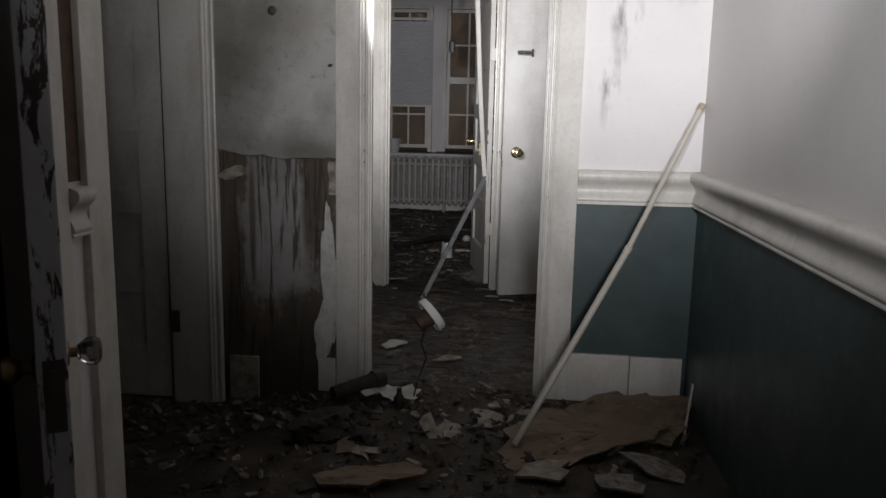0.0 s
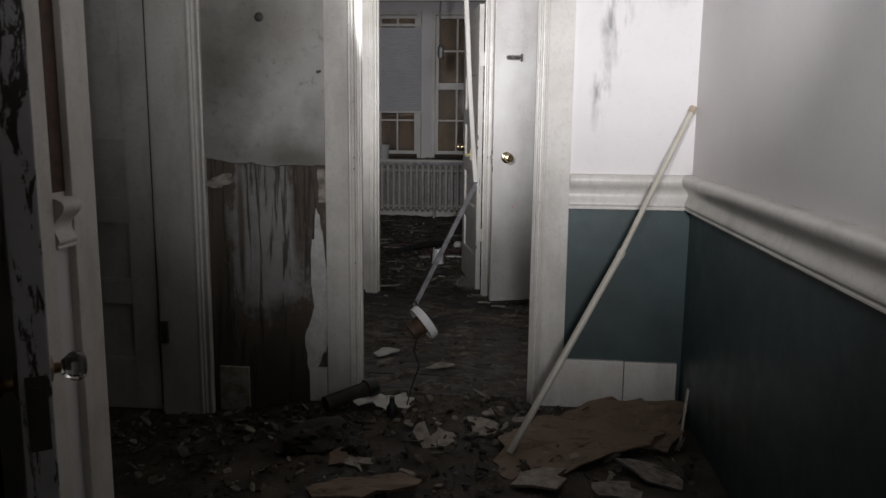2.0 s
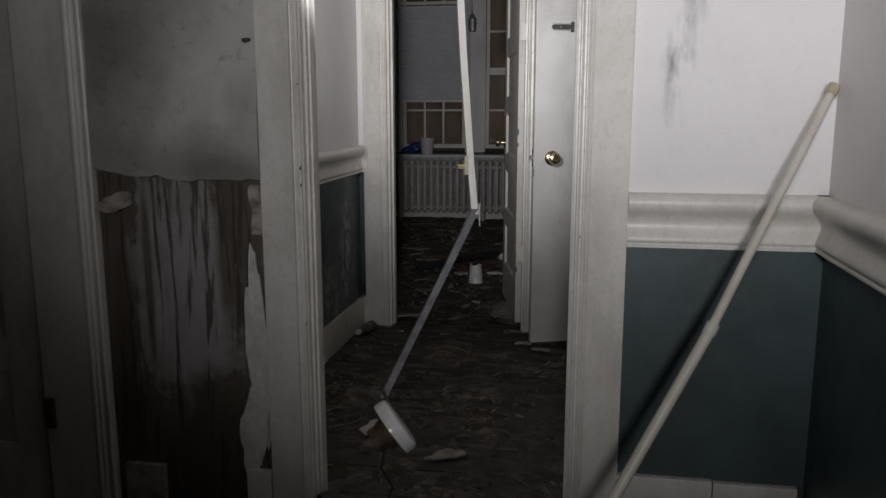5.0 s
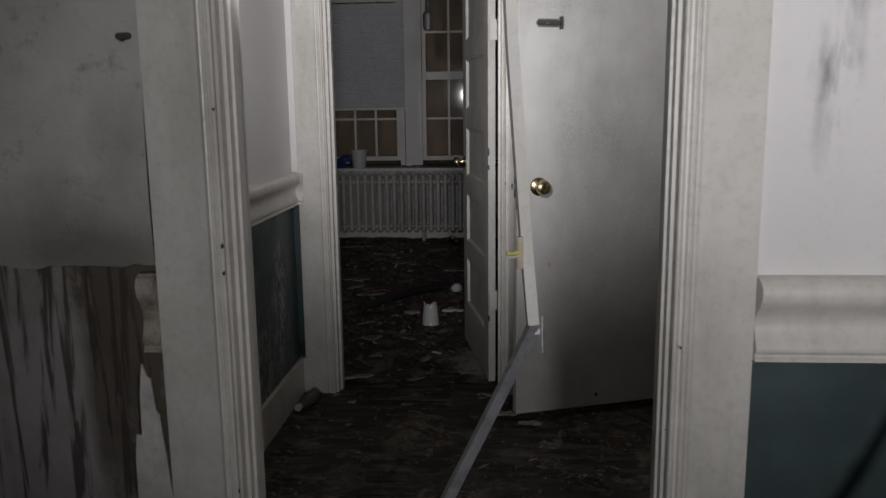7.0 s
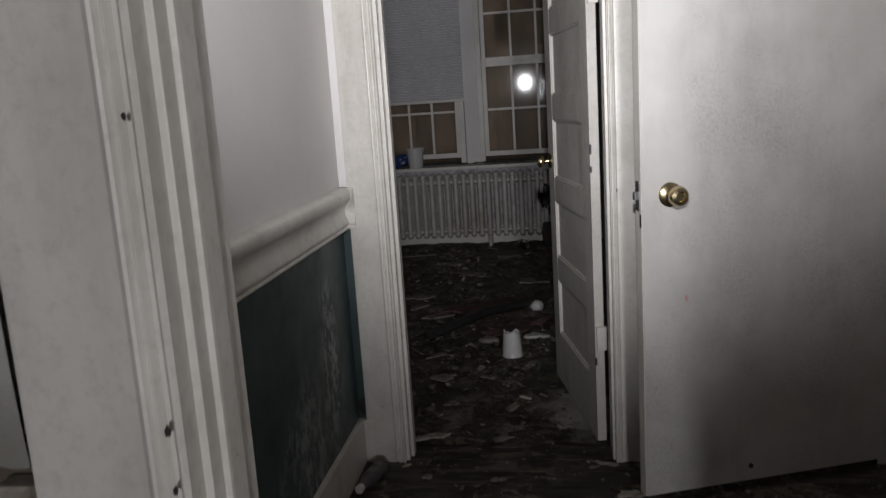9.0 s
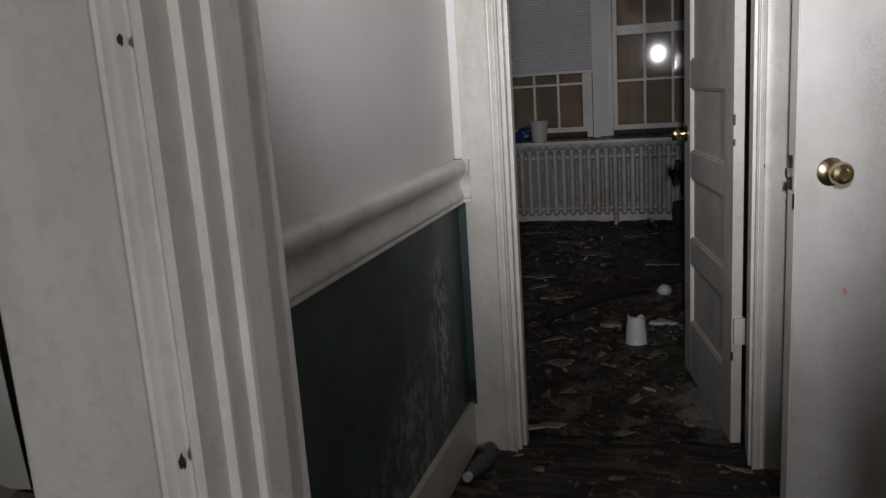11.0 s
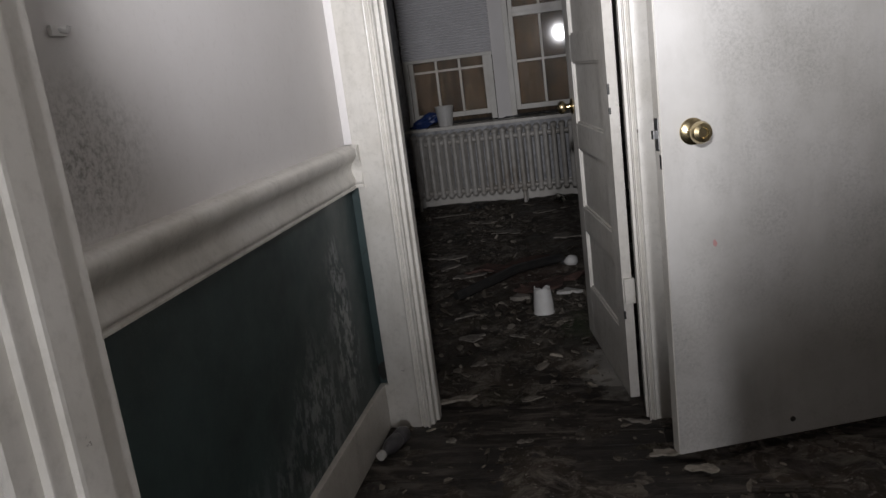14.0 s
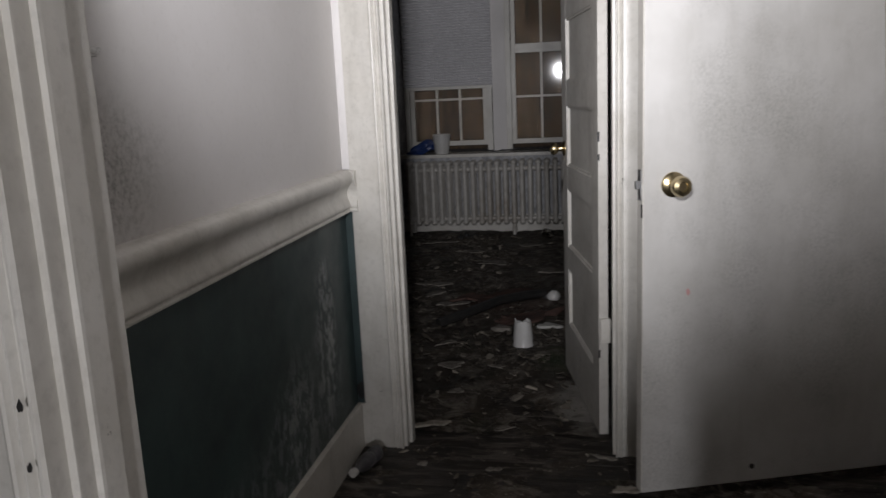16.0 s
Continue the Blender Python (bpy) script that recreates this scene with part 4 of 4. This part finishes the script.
KINK, END = Vector((0.157, 3.400, 0.984)), Vector((-0.082, 3.392, 0.492))
part("raceway", channel([((0.040, 3.400, H), (1, 0.3, 0)), ((0.108, 3.400, 1.70), (1, 0.3, 0)), ((0.126, 3.400, 1.38), (1, 0.34, 0)), ((0.145, 3.400, 1.12), (1, 0.3, 0)), (KINK, (1, 0.2, 0))], 0.0165, 0.011), CREAM, hf, "white painted raceway")
part("raceway", channel([(KINK + Vector((0.002, -0.002, 0.014)), (1, 0.5, 0)), (KINK + Vector((-0.024, 0.0, -0.045)), (1, 0.4, 0)), (END, (1, 0.3, 0))], 0.019, 0.012), GALV, hf, "bare steel raceway")
part("torn_end", sweep([(0, 0), (0.004, 0), (0.012, 0.05), (0.0, 0.06)], KINK + Vector((0.012, -0.004, -0.03)), KINK + Vector((0.014, -0.002, -0.03)), (-0.3, 0, 0.5)), GALV, hf)
clip = part("clip", box(0.131, 0.140, 3.388, 3.400, 1.082, 1.128, 0.003), TAN, hf, "tan plastic clip")
part("wire", tube([(0.136, 3.390, 1.107), (0.127, 3.386, 1.105), (0.116, 3.382, 1.106)], 0.0026, 8), YELLOW, clip, "yellow wire end")
part("wire", tube([(0.136, 3.390, 1.102), (0.126, 3.389, 1.099), (0.117, 3.387, 1.100)], 0.0018, 8), POLEWHITE, clip)
lm = look((-0.034, 3.352, 0.440), (-0.034 - 0.75, 3.352 - 0.35, 0.440 - 0.56))
lb = part("lamp_base", lathe([(0, 0.012), (0.058, 0.012), (0.070, 0.008), (0.074, 0.0), (0.074, -0.022), (0.071, -0.024), (0.069, -0.022), (0.069, -0.002), (0, -0.002)], lm, 40), CERAMIC, hf, "white enamel lamp base", True)
part("backing", lathe([(0, -0.004), (0.068, -0.004), (0.068, -0.008), (0, -0.008)], lm, 32), RUSTBROWN, lb, "rusty inner plate")
part("socket", lathe([(0, -0.008), (0.036, -0.008), (0.040, -0.034), (0.034, -0.052), (0.034, -0.075), (0.029, -0.077), (0.027, -0.05), (0, -0.045)], lm, 20), RUSTBROWN, lb, "rusty lamp socket")
part("cord", tube([END + Vector((0.0, 0, 0.02)), (-0.065, 3.385, 0.478), (-0.036, 3.356, 0.446)], 0.005, 8), BLACKISH, hf)
part("cord", tube([(-0.063, 3.337, 0.393), (-0.082, 3.36, 0.31), (-0.066, 3.415, 0.23), (-0.10, 3.42, 0.13), (-0.12, 3.44, 0.05)], 0.003, 6), BLACKISH, hf, "thin dangling wire")

hc = thing("hanging_cable", "dark cable with socket hanging from the far ceiling", "cable")
part("cable", tube([(-0.225, 6.1, H), (-0.22, 6.1, 2.3), (-0.23, 6.1, 1.95), (-0.222, 6.1, 1.76)], 0.006, 8), BLACKISH, hc)
part("socket", lathe([(0, 0), (0.02, 0), (0.024, 0.03), (0.024, 0.07), (0.012, 0.09), (0.006, 0.1), (0, 0.1)], pose(-0.222, 6.1, 1.68), 16), BLACKISH, hc)

# ---- leaning pole ----
lp = thing("pole", "cream telescopic pole leaning in the wall corner", "pole")
foot, mid, tip = Vector((0.312, 3.07, 0.02)), Vector((0.724, 3.352, 0.729)), Vector((1.016, 3.592, 1.285))
u = (tip - mid).normalized()
part("lower_tube", tube([foot, mid], 0.0135, 16), POLEWHITE, lp, "", True)
part("upper_tube", tube([mid, tip], 0.0110, 16), POLEWHITE, lp, "", True)
part("collar", tube([mid - u * 0.012, mid + u * 0.016], 0.0155, 16), POLEWHITE, lp)
part("end_cap", tube([tip - u * 0.012, tip + u * 0.016], 0.0145, 16), TAN, lp, "tan rubber end cap")

# ---- far room things ----
bk = thing("bucket", "small white plastic bucket on the window ledge", "bucket", at=pose(-1.335, 10.43, 0.73))
part("body", lathe([(0, 0), (0.066, 0), (0.082, 0.165), (0.087, 0.167), (0.087, 0.180), (0.083, 0.182), (0.079, 0.17), (0.063, 0.006), (0, 0.006)], None, 32), BUCKETWHITE, bk, "", True)
part("handle", tube([(0.087 * math.cos(a), -0.01 - 0.03 * math.sin(a), 0.165 - 0.075 * math.sin(a)) for a in [math.pi * i / 12 for i in range(13)]], 0.002, 6), STEEL, bk)


def crumple(name, label, cat, m, rx, ry, rz, seed, mat, bumps=0.5):
    bm = bmesh.new()
    bmesh.ops.create_icosphere(bm, subdivisions=4, radius=1)
    for v in bm.verts:
        d = 1 + bumps * noise.noise(v.co * 1.7 + Vector((seed, 0, 0))) + bumps * 0.6 * abs(noise.noise(v.co * 4.3 + Vector((0, seed, 0)))) + 0.12 * noise.noise(v.co * 11)
        v.co = Vector((v.co.x * rx * d, v.co.y * ry * d, max(-0.55, v.co.z) * rz * d + 0.55 * rz))
    ob = part(name, bm, mat, None, "", True)
    ob.matrix_world = m
    return tagged(ob, label, cat)


crumple("plastic_bag", "crumpled blue plastic bag slumped on the window ledge", "bag", pose(-1.53, 10.45, 0.735, 0, -24, 10), 0.15, 0.07, 0.055, 3, BLUE, 0.6)
for i, (x, y, rz, w, l) in enumerate(((-0.72, 10.40, 8, 0.16, 0.04), (-0.52, 10.38, -14, 0.20, 0.035), (-0.36, 10.42, 5, 0.14, 0.05), (-0.15, 10.40, -6, 0.16, 0.045))):
    sheet("broken_slat", "black broken plastic slat lying on the ledge", "debris", pose(x, y, 0.735 + 0.004 * i, 0, 0, rz), w, l, 40 + i, BLACKISH, 0.008, 0.02, 20, 0.2, "slats on the ledge")
pot = thing("pot", "dark soot-grey metal pot beside the radiator", "pot", at=pose(-0.06, 9.98, 0.0))
part("body", lathe([(0, 0), (0.07, 0), (0.10, 0.05), (0.11, 0.14), (0.10, 0.20), (0.105, 0.21), (0.098, 0.215), (0.09, 0.19), (0, 0.02)], None, 24), CASTGREY, pot, "", True)
crumple("rag", "dark brown rag hung over the radiator end", "rag", pose(-0.10, 10.06, 0.42, 0, 85, 90), 0.11, 0.06, 0.05, 8, BLACKISH, 0.5)

cup = thing("cup", "broken white ceramic cup standing upside down", "cup", at=pose(-0.306, 6.965, 0.004, 0, 0, 25))
bm = bmesh.new()
n = 36
rings = []
for r, z in ((0.052, 0.0), (0.054, 0.006), (0.050, 0.012), (0.0495, 0.05), (0.043, 0.105), (0.039, 0.132)):
    rings.append([bm.verts.new((r * math.cos(2 * math.pi * i / n), r * math.sin(2 * math.pi * i / n), z + (0.0 if z < 0.1 else 0.022 * noise.noise((math.cos(2 * math.pi * i / n) * 1.4, math.sin(2 * math.pi * i / n) * 1.4, 7)) + 0.006 * noise.noise((i * 0.9, 3, 1))))) for i in range(n)])
for r, z in ((0.035, 0.125), (0.040, 0.09), (0.045, 0.02)):
    rings.append([bm.verts.new((r * math.cos(2 * math.pi * i / n), r * math.sin(2 * math.pi * i / n), z if z < 0.1 else rings[5][i].co.z - 0.002)) for i in range(n)])
for a, c in zip(rings, rings[1:]):
    for i in range(n):
        j = (i + 1) % n
        bm.faces.new((a[i], a[j], c[j], c[i]))
bmesh.ops.recalc_face_normals(bm, faces=bm.faces)
part("body", bm, CERAMIC, cup, "", True)
bulb = thing("light_bulb", "white frosted light bulb lying on the floor", "light bulb", at=pose(-0.185, 7.82, 0.038, 78, 0, 62))
part("globe", lathe([(0, 0.038), (0.015, 0.035), (0.029, 0.024), (0.036, 0.007), (0.037, -0.008), (0.031, -0.025), (0.021, -0.039), (0.0145, -0.047)], None, 24), CERAMIC, bulb, "", True)
part("screw_cap", lathe([(0.0145, -0.047), (0.015, -0.064), (0.013, -0.072), (0, -0.074)], None, 16), STEEL, bulb)
jar = thing("glass_jar", "small clear glass jar lying by the radiator", "jar", at=pose(-0.33, 9.93, 0.042, 90, 0, 30))
part("body", lathe([(0, -0.05), (0.036, -0.05), (0.040, -0.04), (0.040, 0.03), (0.030, 0.045), (0.030, 0.06), (0.026, 0.06), (0.026, 0.044), (0.036, 0.028), (0.036, -0.04), (0, -0.045)], None, 24), CRYSTAL, jar, "", True)
for i, (x, y) in enumerate(((-1.06, 10.0), (-0.98, 9.94), (-1.1, 9.9))):
    crumple("lump", "small dark lump of debris by the radiator", "debris", pose(x, y, 0.0, 0, 0, 40 * i), 0.028, 0.026, 0.03, 20 + i, BLACKISH, 0.3)["group"] = "lumps by the radiator"
lg = thing("stick", "dark charred stick lying across the rubble", "stick")
part("bark", tube([(-0.80, 7.25, 0.03), (-0.66, 7.40, 0.05), (-0.50, 7.60, 0.07), (-0.36, 7.75, 0.06), (-0.25, 7.86, 0.05)], 0.028, 9), BLACKISH, lg)
CLOUDY = plain("cloudy thin plastic", (0.09, 0.085, 0.09), (0.03, 0.028, 0.03), 0.3, 30, 0.8)
bt = thing("plastic_bottle", "crushed cloudy grey plastic bottle in the hall corner", "bottle", at=pose(-0.742, 5.60, 0.030, 88, 0, -12))
part("body", lathe([(0, -0.075), (0.024, -0.075), (0.028, -0.066), (0.028, -0.03), (0.024, -0.02), (0.028, -0.01), (0.027, 0.035), (0.021, 0.055), (0.012, 0.075), (0.012, 0.095), (0, 0.095)], None, 20), CLOUDY, bt, "", True)
part("cap", lathe([(0, 0.094), (0.0155, 0.094), (0.0155, 0.112), (0, 0.113)], None, 16), CERAMIC, bt)

# ---- larger loose pieces ----
G1 = "plaster fragments on the floor"
LAB = "broken pale plaster fragment on the dirty floor"
for i, (x, y, rx, ry, rot, mat, th) in enumerate((
        (-0.585, 5.945, 0.085, 0.032, 24, PALECHIP, 0.012), (-0.44, 7.19, 0.06, 0.045, 10, PALECHIP, 0.03), (-0.19, 7.25, 0.07, 0.05, -30, PAPER, 0.02),
        (-0.80, 7.70, 0.11, 0.05, 35, PALECHIP, 0.012), (-0.66, 8.86, 0.14, 0.09, 0, PAPER, 0.006), (-0.22, 8.55, 0.12, 0.035, 4, PALECHIP, 0.012),
        (-0.70, 6.95, 0.06, 0.035, 30, PALECHIP, 0.01), (-0.40, 6.62, 0.05, 0.03, -12, PALECHIP, 0.008), (-0.62, 6.62, 0.09, 0.045, 14, CHIPS, 0.008),
        (-0.54, 6.3, 0.045, 0.03, 60, PALECHIP, 0.008), (-0.30, 5.93, 0.05, 0.02, 14, PALECHIP, 0.006), (0.08, 5.72, 0.045, 0.02, -20, PALECHIP, 0.008),
        (0.245, 5.40, 0.055, 0.03, -25, PALECHIP, 0.008), (0.14, 5.50, 0.045, 0.035, 12, PALECHIP, 0.01), (-0.55, 5.62, 0.024, 0.016, 0, PALECHIP, 0.008),
        (-0.30, 5.60, 0.03, 0.018, 20, PALECHIP, 0.006), (-1.0, 8.2, 0.12, 0.06, 10, PALECHIP, 0.01), (-0.9, 9.3, 0.15, 0.05, -5, PAPER, 0.006), (-0.45, 9.55, 0.13, 0.06, 12, PAPER, 0.006),
        (-1.25, 9.7, 0.14, 0.05, 4, PALECHIP, 0.008), (-0.95, 7.95, 0.08, 0.05, 60, PALECHIP, 0.012))):
    if i not in (0, 2, 12, 13):
        mat = FARCHIP
    sheet("plaster_fragment", LAB, "debris", pose(x, y, 0.012, 0, 0, rot), rx * 0.75, ry * 0.75, 60 + i, mat, th * 0.7, 0.006, 13 + i % 5, 0.5, G1)
for i, (x, y, rx, ry, rot) in enumerate(((-0.55, 7.85, 0.24, 0.13, 20), (-0.30, 7.42, 0.20, 0.10, 35))):
    sheet("rubble_patch", "crumbled reddish plaster heap on the floorboards", "rubble", pose(x, y, 0.0, 0, 0, rot), rx, ry, 90 + i, BRICKRED, 0.012, 0.04, 30, 0.3, "reddish heaps")

sheet("hardboard_sheet", "torn water-stained brown hardboard sheet on the floor", "board", pose(0.63, 3.27, 0.012, 0, -3, 38), 0.42, 0.24, 3, BOARD, 0.006, 0.035, 46, 0.16)
sheet("hardboard_piece", "torn brown hardboard scrap beside the wall", "board", pose(0.90, 3.25, 0.03, 4, -8, 60), 0.12, 0.07, 8, BOARD, 0.006, 0.03, 24, 0.25)
sheet("tile_piece", "dirty white broken tile board by the sheet", "board", pose(0.42, 2.86, 0.015, 2, -3, 12), 0.11, 0.06, 6, PALECHIP, 0.010, 0.008, 9, 0.35)
sheet("tile_piece", "dirty grey broken board near the wall", "board", pose(0.80, 2.95, 0.012, 2, 5, -20), 0.13, 0.07, 17, FARCHIP, 0.008, 0.02, 8, 0.4)
sheet("tile_piece", "dirty grey broken board near the wall", "board", pose(0.66, 2.78, 0.012, 0, 4, 30), 0.11, 0.07, 19, FARCHIP, 0.008, 0.02, 9, 0.4)
sheet("hardboard_strip", "dirty brown hardboard strip lying in the mud", "board", pose(-0.19, 2.72, 0.012, 2, 0, 4), 0.185, 0.075, 52, BOARD, 0.012, 0.02, 13, 0.3)
strip = thing("lath", "thin white lath leaning against the teal wall", "lath")
part("body", sweep([(0, 0), (0.005, 0), (0.005, 0.02), (0, 0.02)], (0.96, 3.20, 0.0), (1.012, 3.33, 0.20), (-1, 0, 0), up=(0, 1, 0)), POLEWHITE, strip)
sheet("paper_scrap", "torn white paper by the door frame", "paper", pose(-0.225, 3.53, 0.012, 0, 0, 20), 0.115, 0.085, 25, PAPER, 0.002, 0.035, 26, 0.35)
for i, (x, y, rx, ry, rot, tilt) in enumerate(((0.0, 3.17, 0.055, 0.075, 20, 28), (0.06, 3.20, 0.045, 0.05, 60, 12), (-0.30, 2.97, 0.05, 0.035, 30, 30), (-0.24, 2.95, 0.05, 0.03, -20, 12), (-0.03, 4.10, 0.07, 0.03, 14, 5), (-0.34, 4.30, 0.065, 0.05, 4, 2), (-0.10, 3.33, 0.02, 0.02, 0, 10), (0.25, 3.50, 0.05, 0.03, 30, 8), (0.36, 3.42, 0.05, 0.02, 15, 8), (0.2, 3.33, 0.09, 0.05, -40, 6))):
    sheet("plaster_fragment", LAB, "debris", pose(x, y, 0.008, tilt, 0, rot), rx, ry, 120 + i, PAPER if i == 5 else BOARD if i == 2 else PALECHIP, 0.007, 0.008, 12 + i % 4, 0.45, G1)
tb = thing("pipe_stub", "sooty dark brown pipe stub by the door casing", "pipe", at=pose(-0.375, 3.50, 0.045, 0, 0, 0))
part("body", tube([(-0.09, -0.08, 0.0), (0.085, 0.075, 0.03)], 0.034, 18), SOOT, tb, "", True)
part("coupling", tube([(0.06, 0.053, 0.026), (0.095, 0.084, 0.032)], 0.042, 18), BLACKISH, tb)
crumple("lump", "dark sooty lump of soaked debris in the rubble", "debris", pose(-0.42, 3.16, sag(-0.42, 3.16) - 0.02, 0, 0, 30), 0.12, 0.10, 0.06, 33, SOOT, 0.5)
crumple("lump", "dark sooty lump of soaked debris in the rubble", "debris", pose(-0.27, 3.05, -0.02, 0, 0, 80), 0.08, 0.06, 0.045, 37, SOOT, 0.5)
bo = thing("bottle", "dark brown glass bottle standing in the rubble", "bottle", at=pose(-0.18, 3.42, 0.0))
part("body", lathe([(0, 0), (0.022, 0), (0.024, 0.01), (0.024, 0.045), (0.012, 0.065), (0.010, 0.085), (0.012, 0.09), (0, 0.09)], None, 18), BLACKISH, bo, "", True)
# flat black sheet painting the dark inside of a broken-out hole
o = sheet("broken_hole", "", "", pose(-0.793, W2A - 0.0005, 0.215, 90, 0, 0), 0.026, 0.05, 71, BLACKISH, 0.001, 0.0005, 20, 0.3)
o.parent = base_h
hk = thing("wall_hook", "small white hook plate on the hall wall", "hook")
part("plate", box(HL, HL + 0.008, 4.385, 4.425, 1.375, 1.392, 0.002), CERAMIC, hk)
part("peg", tube([(HL + 0.006, 4.405, 1.385), (HL + 0.022, 4.405, 1.38), (HL + 0.026, 4.405, 1.388)], 0.004, 8), CERAMIC, hk)


# ---- countless bits ----
def litter(name, label, count, place, size, seed, mat, flat=0.35):
    """Many small broken plates and crumbs in one mesh; place(rng) gives x, y, z."""
    rng = random.Random(seed)
    verts, faces = [], []
    for _ in range(count):
        x, y, z = place(rng)
        r = size[0] * (size[1] / size[0]) ** (rng.random() ** 2.2)
        n = rng.randint(4, 7)
        t = r * rng.uniform(0.10, 0.4)
        e = Euler((rng.gauss(0, flat), rng.gauss(0, flat), rng.uniform(0, 6.28))).to_matrix()
        sx = rng.uniform(0.5, 1.3)
        base = len(verts)
        lay = []
        q = [rng.uniform(0.5, 1.15) for _ in range(n)]
        for s, f in ((1, 0.86), (-1, 1.0)):
            for i in range(n):
                a = 2 * math.pi * (i + rng.uniform(-0.3, 0.3)) / n
                lay.append(e @ Vector((r * f * q[i] * sx * math.cos(a), r * f * q[i] * math.sin(a) / sx, s * t / 2)))
        low = min(v.z for v in lay)
        for v in lay:
            verts.append((x + v.x, y + v.y, z + v.z - low * 0.75))
        faces.append(tuple(range(base, base + n)))
        faces.append(tuple(range(base + 2 * n - 1, base + n - 1, -1)))
        for i in range(n):
            j = (i + 1) % n
            faces.append((base + j, base + i, base + n + i, base + n + j))
    me = bpy.data.meshes.new(name)
    me.from_pydata(verts, [], faces)
    me.materials.append(mat)
    return tagged(new(name, me), label, "debris", "", "stuff")


def entry_place(rng):
    while True:
        x, y = rng.uniform(-1.6, 1.0), rng.uniform(2.1, 3.75)
        dens = 0.35 + 0.65 * math.exp(-((y - 3.45) / 0.3) ** 2)
        if y > W1A - 0.03 and not -0.34 < x < 0.38:
            continue
        if rng.random() < dens and (x > -1.0 or y > 2.7):
            return x, y, sag(x, y) + 0.002


def far_place(rng):
    while True:
        x, y = rng.gauss(-0.7, 0.75), rng.uniform(5.95, 10.05)
        lane = noise.noise((x * 1.6, y * 1.3, 4))
        if -2.3 < x < 1.2 and lane > rng.uniform(-0.45, 0.25) and not (x > 0.0 and y < 6.8):
            return x, y, 0.006


def hall_place(rng):
    return rng.uniform(-0.76, 0.95), rng.uniform(3.8, 6.0), 0.001


litter("rubble", "crushed plaster and paint chips on the entry floor", 4200, entry_place, (0.003, 0.030), 5, CHIPS, 0.4)
litter("rubble", "scattered plaster and paint flakes on the far floor", 9000, far_place, (0.003, 0.026), 6, CHIPS, 0.3)
litter("rubble", "scattered paint flakes on the hall boards", 1500, hall_place, (0.003, 0.018), 7, CHIPS, 0.2)

# ---- floorboards, the pieces last ----
rng = random.Random(12)
meshes = []
for L in (1.1, 1.6, 2.2):
    bm = box(-L / 2, L / 2, -0.0485, 0.0485, -0.02, 0.0, 0.0025)
    me = bpy.data.meshes.new("plank")
    bm.to_mesh(me)
    bm.free()
    me.materials.append(WOOD)
    meshes.append((L, me))
y = W1A + 0.10
while y < YB - 0.05:
    far = y > W2B - 0.02
    x0, x1 = (-2.6, 1.2) if far else (HL, HR)
    if W2A - 0.06 < y < W2B + 0.02:
        x0, x1 = -0.63, 0.12
    x = x0 - rng.uniform(0.0, 1.0)
    while x < x1:
        L, me = rng.choice(meshes)
        o = new("plank", me)
        o.parent = floor
        o.location = (x + L / 2, y, rng.uniform(-0.004, 0.0))
        o.rotation_euler = (rng.gauss(0, 0.004), 0, 0)
        x += L + 0.003
    y += 0.1
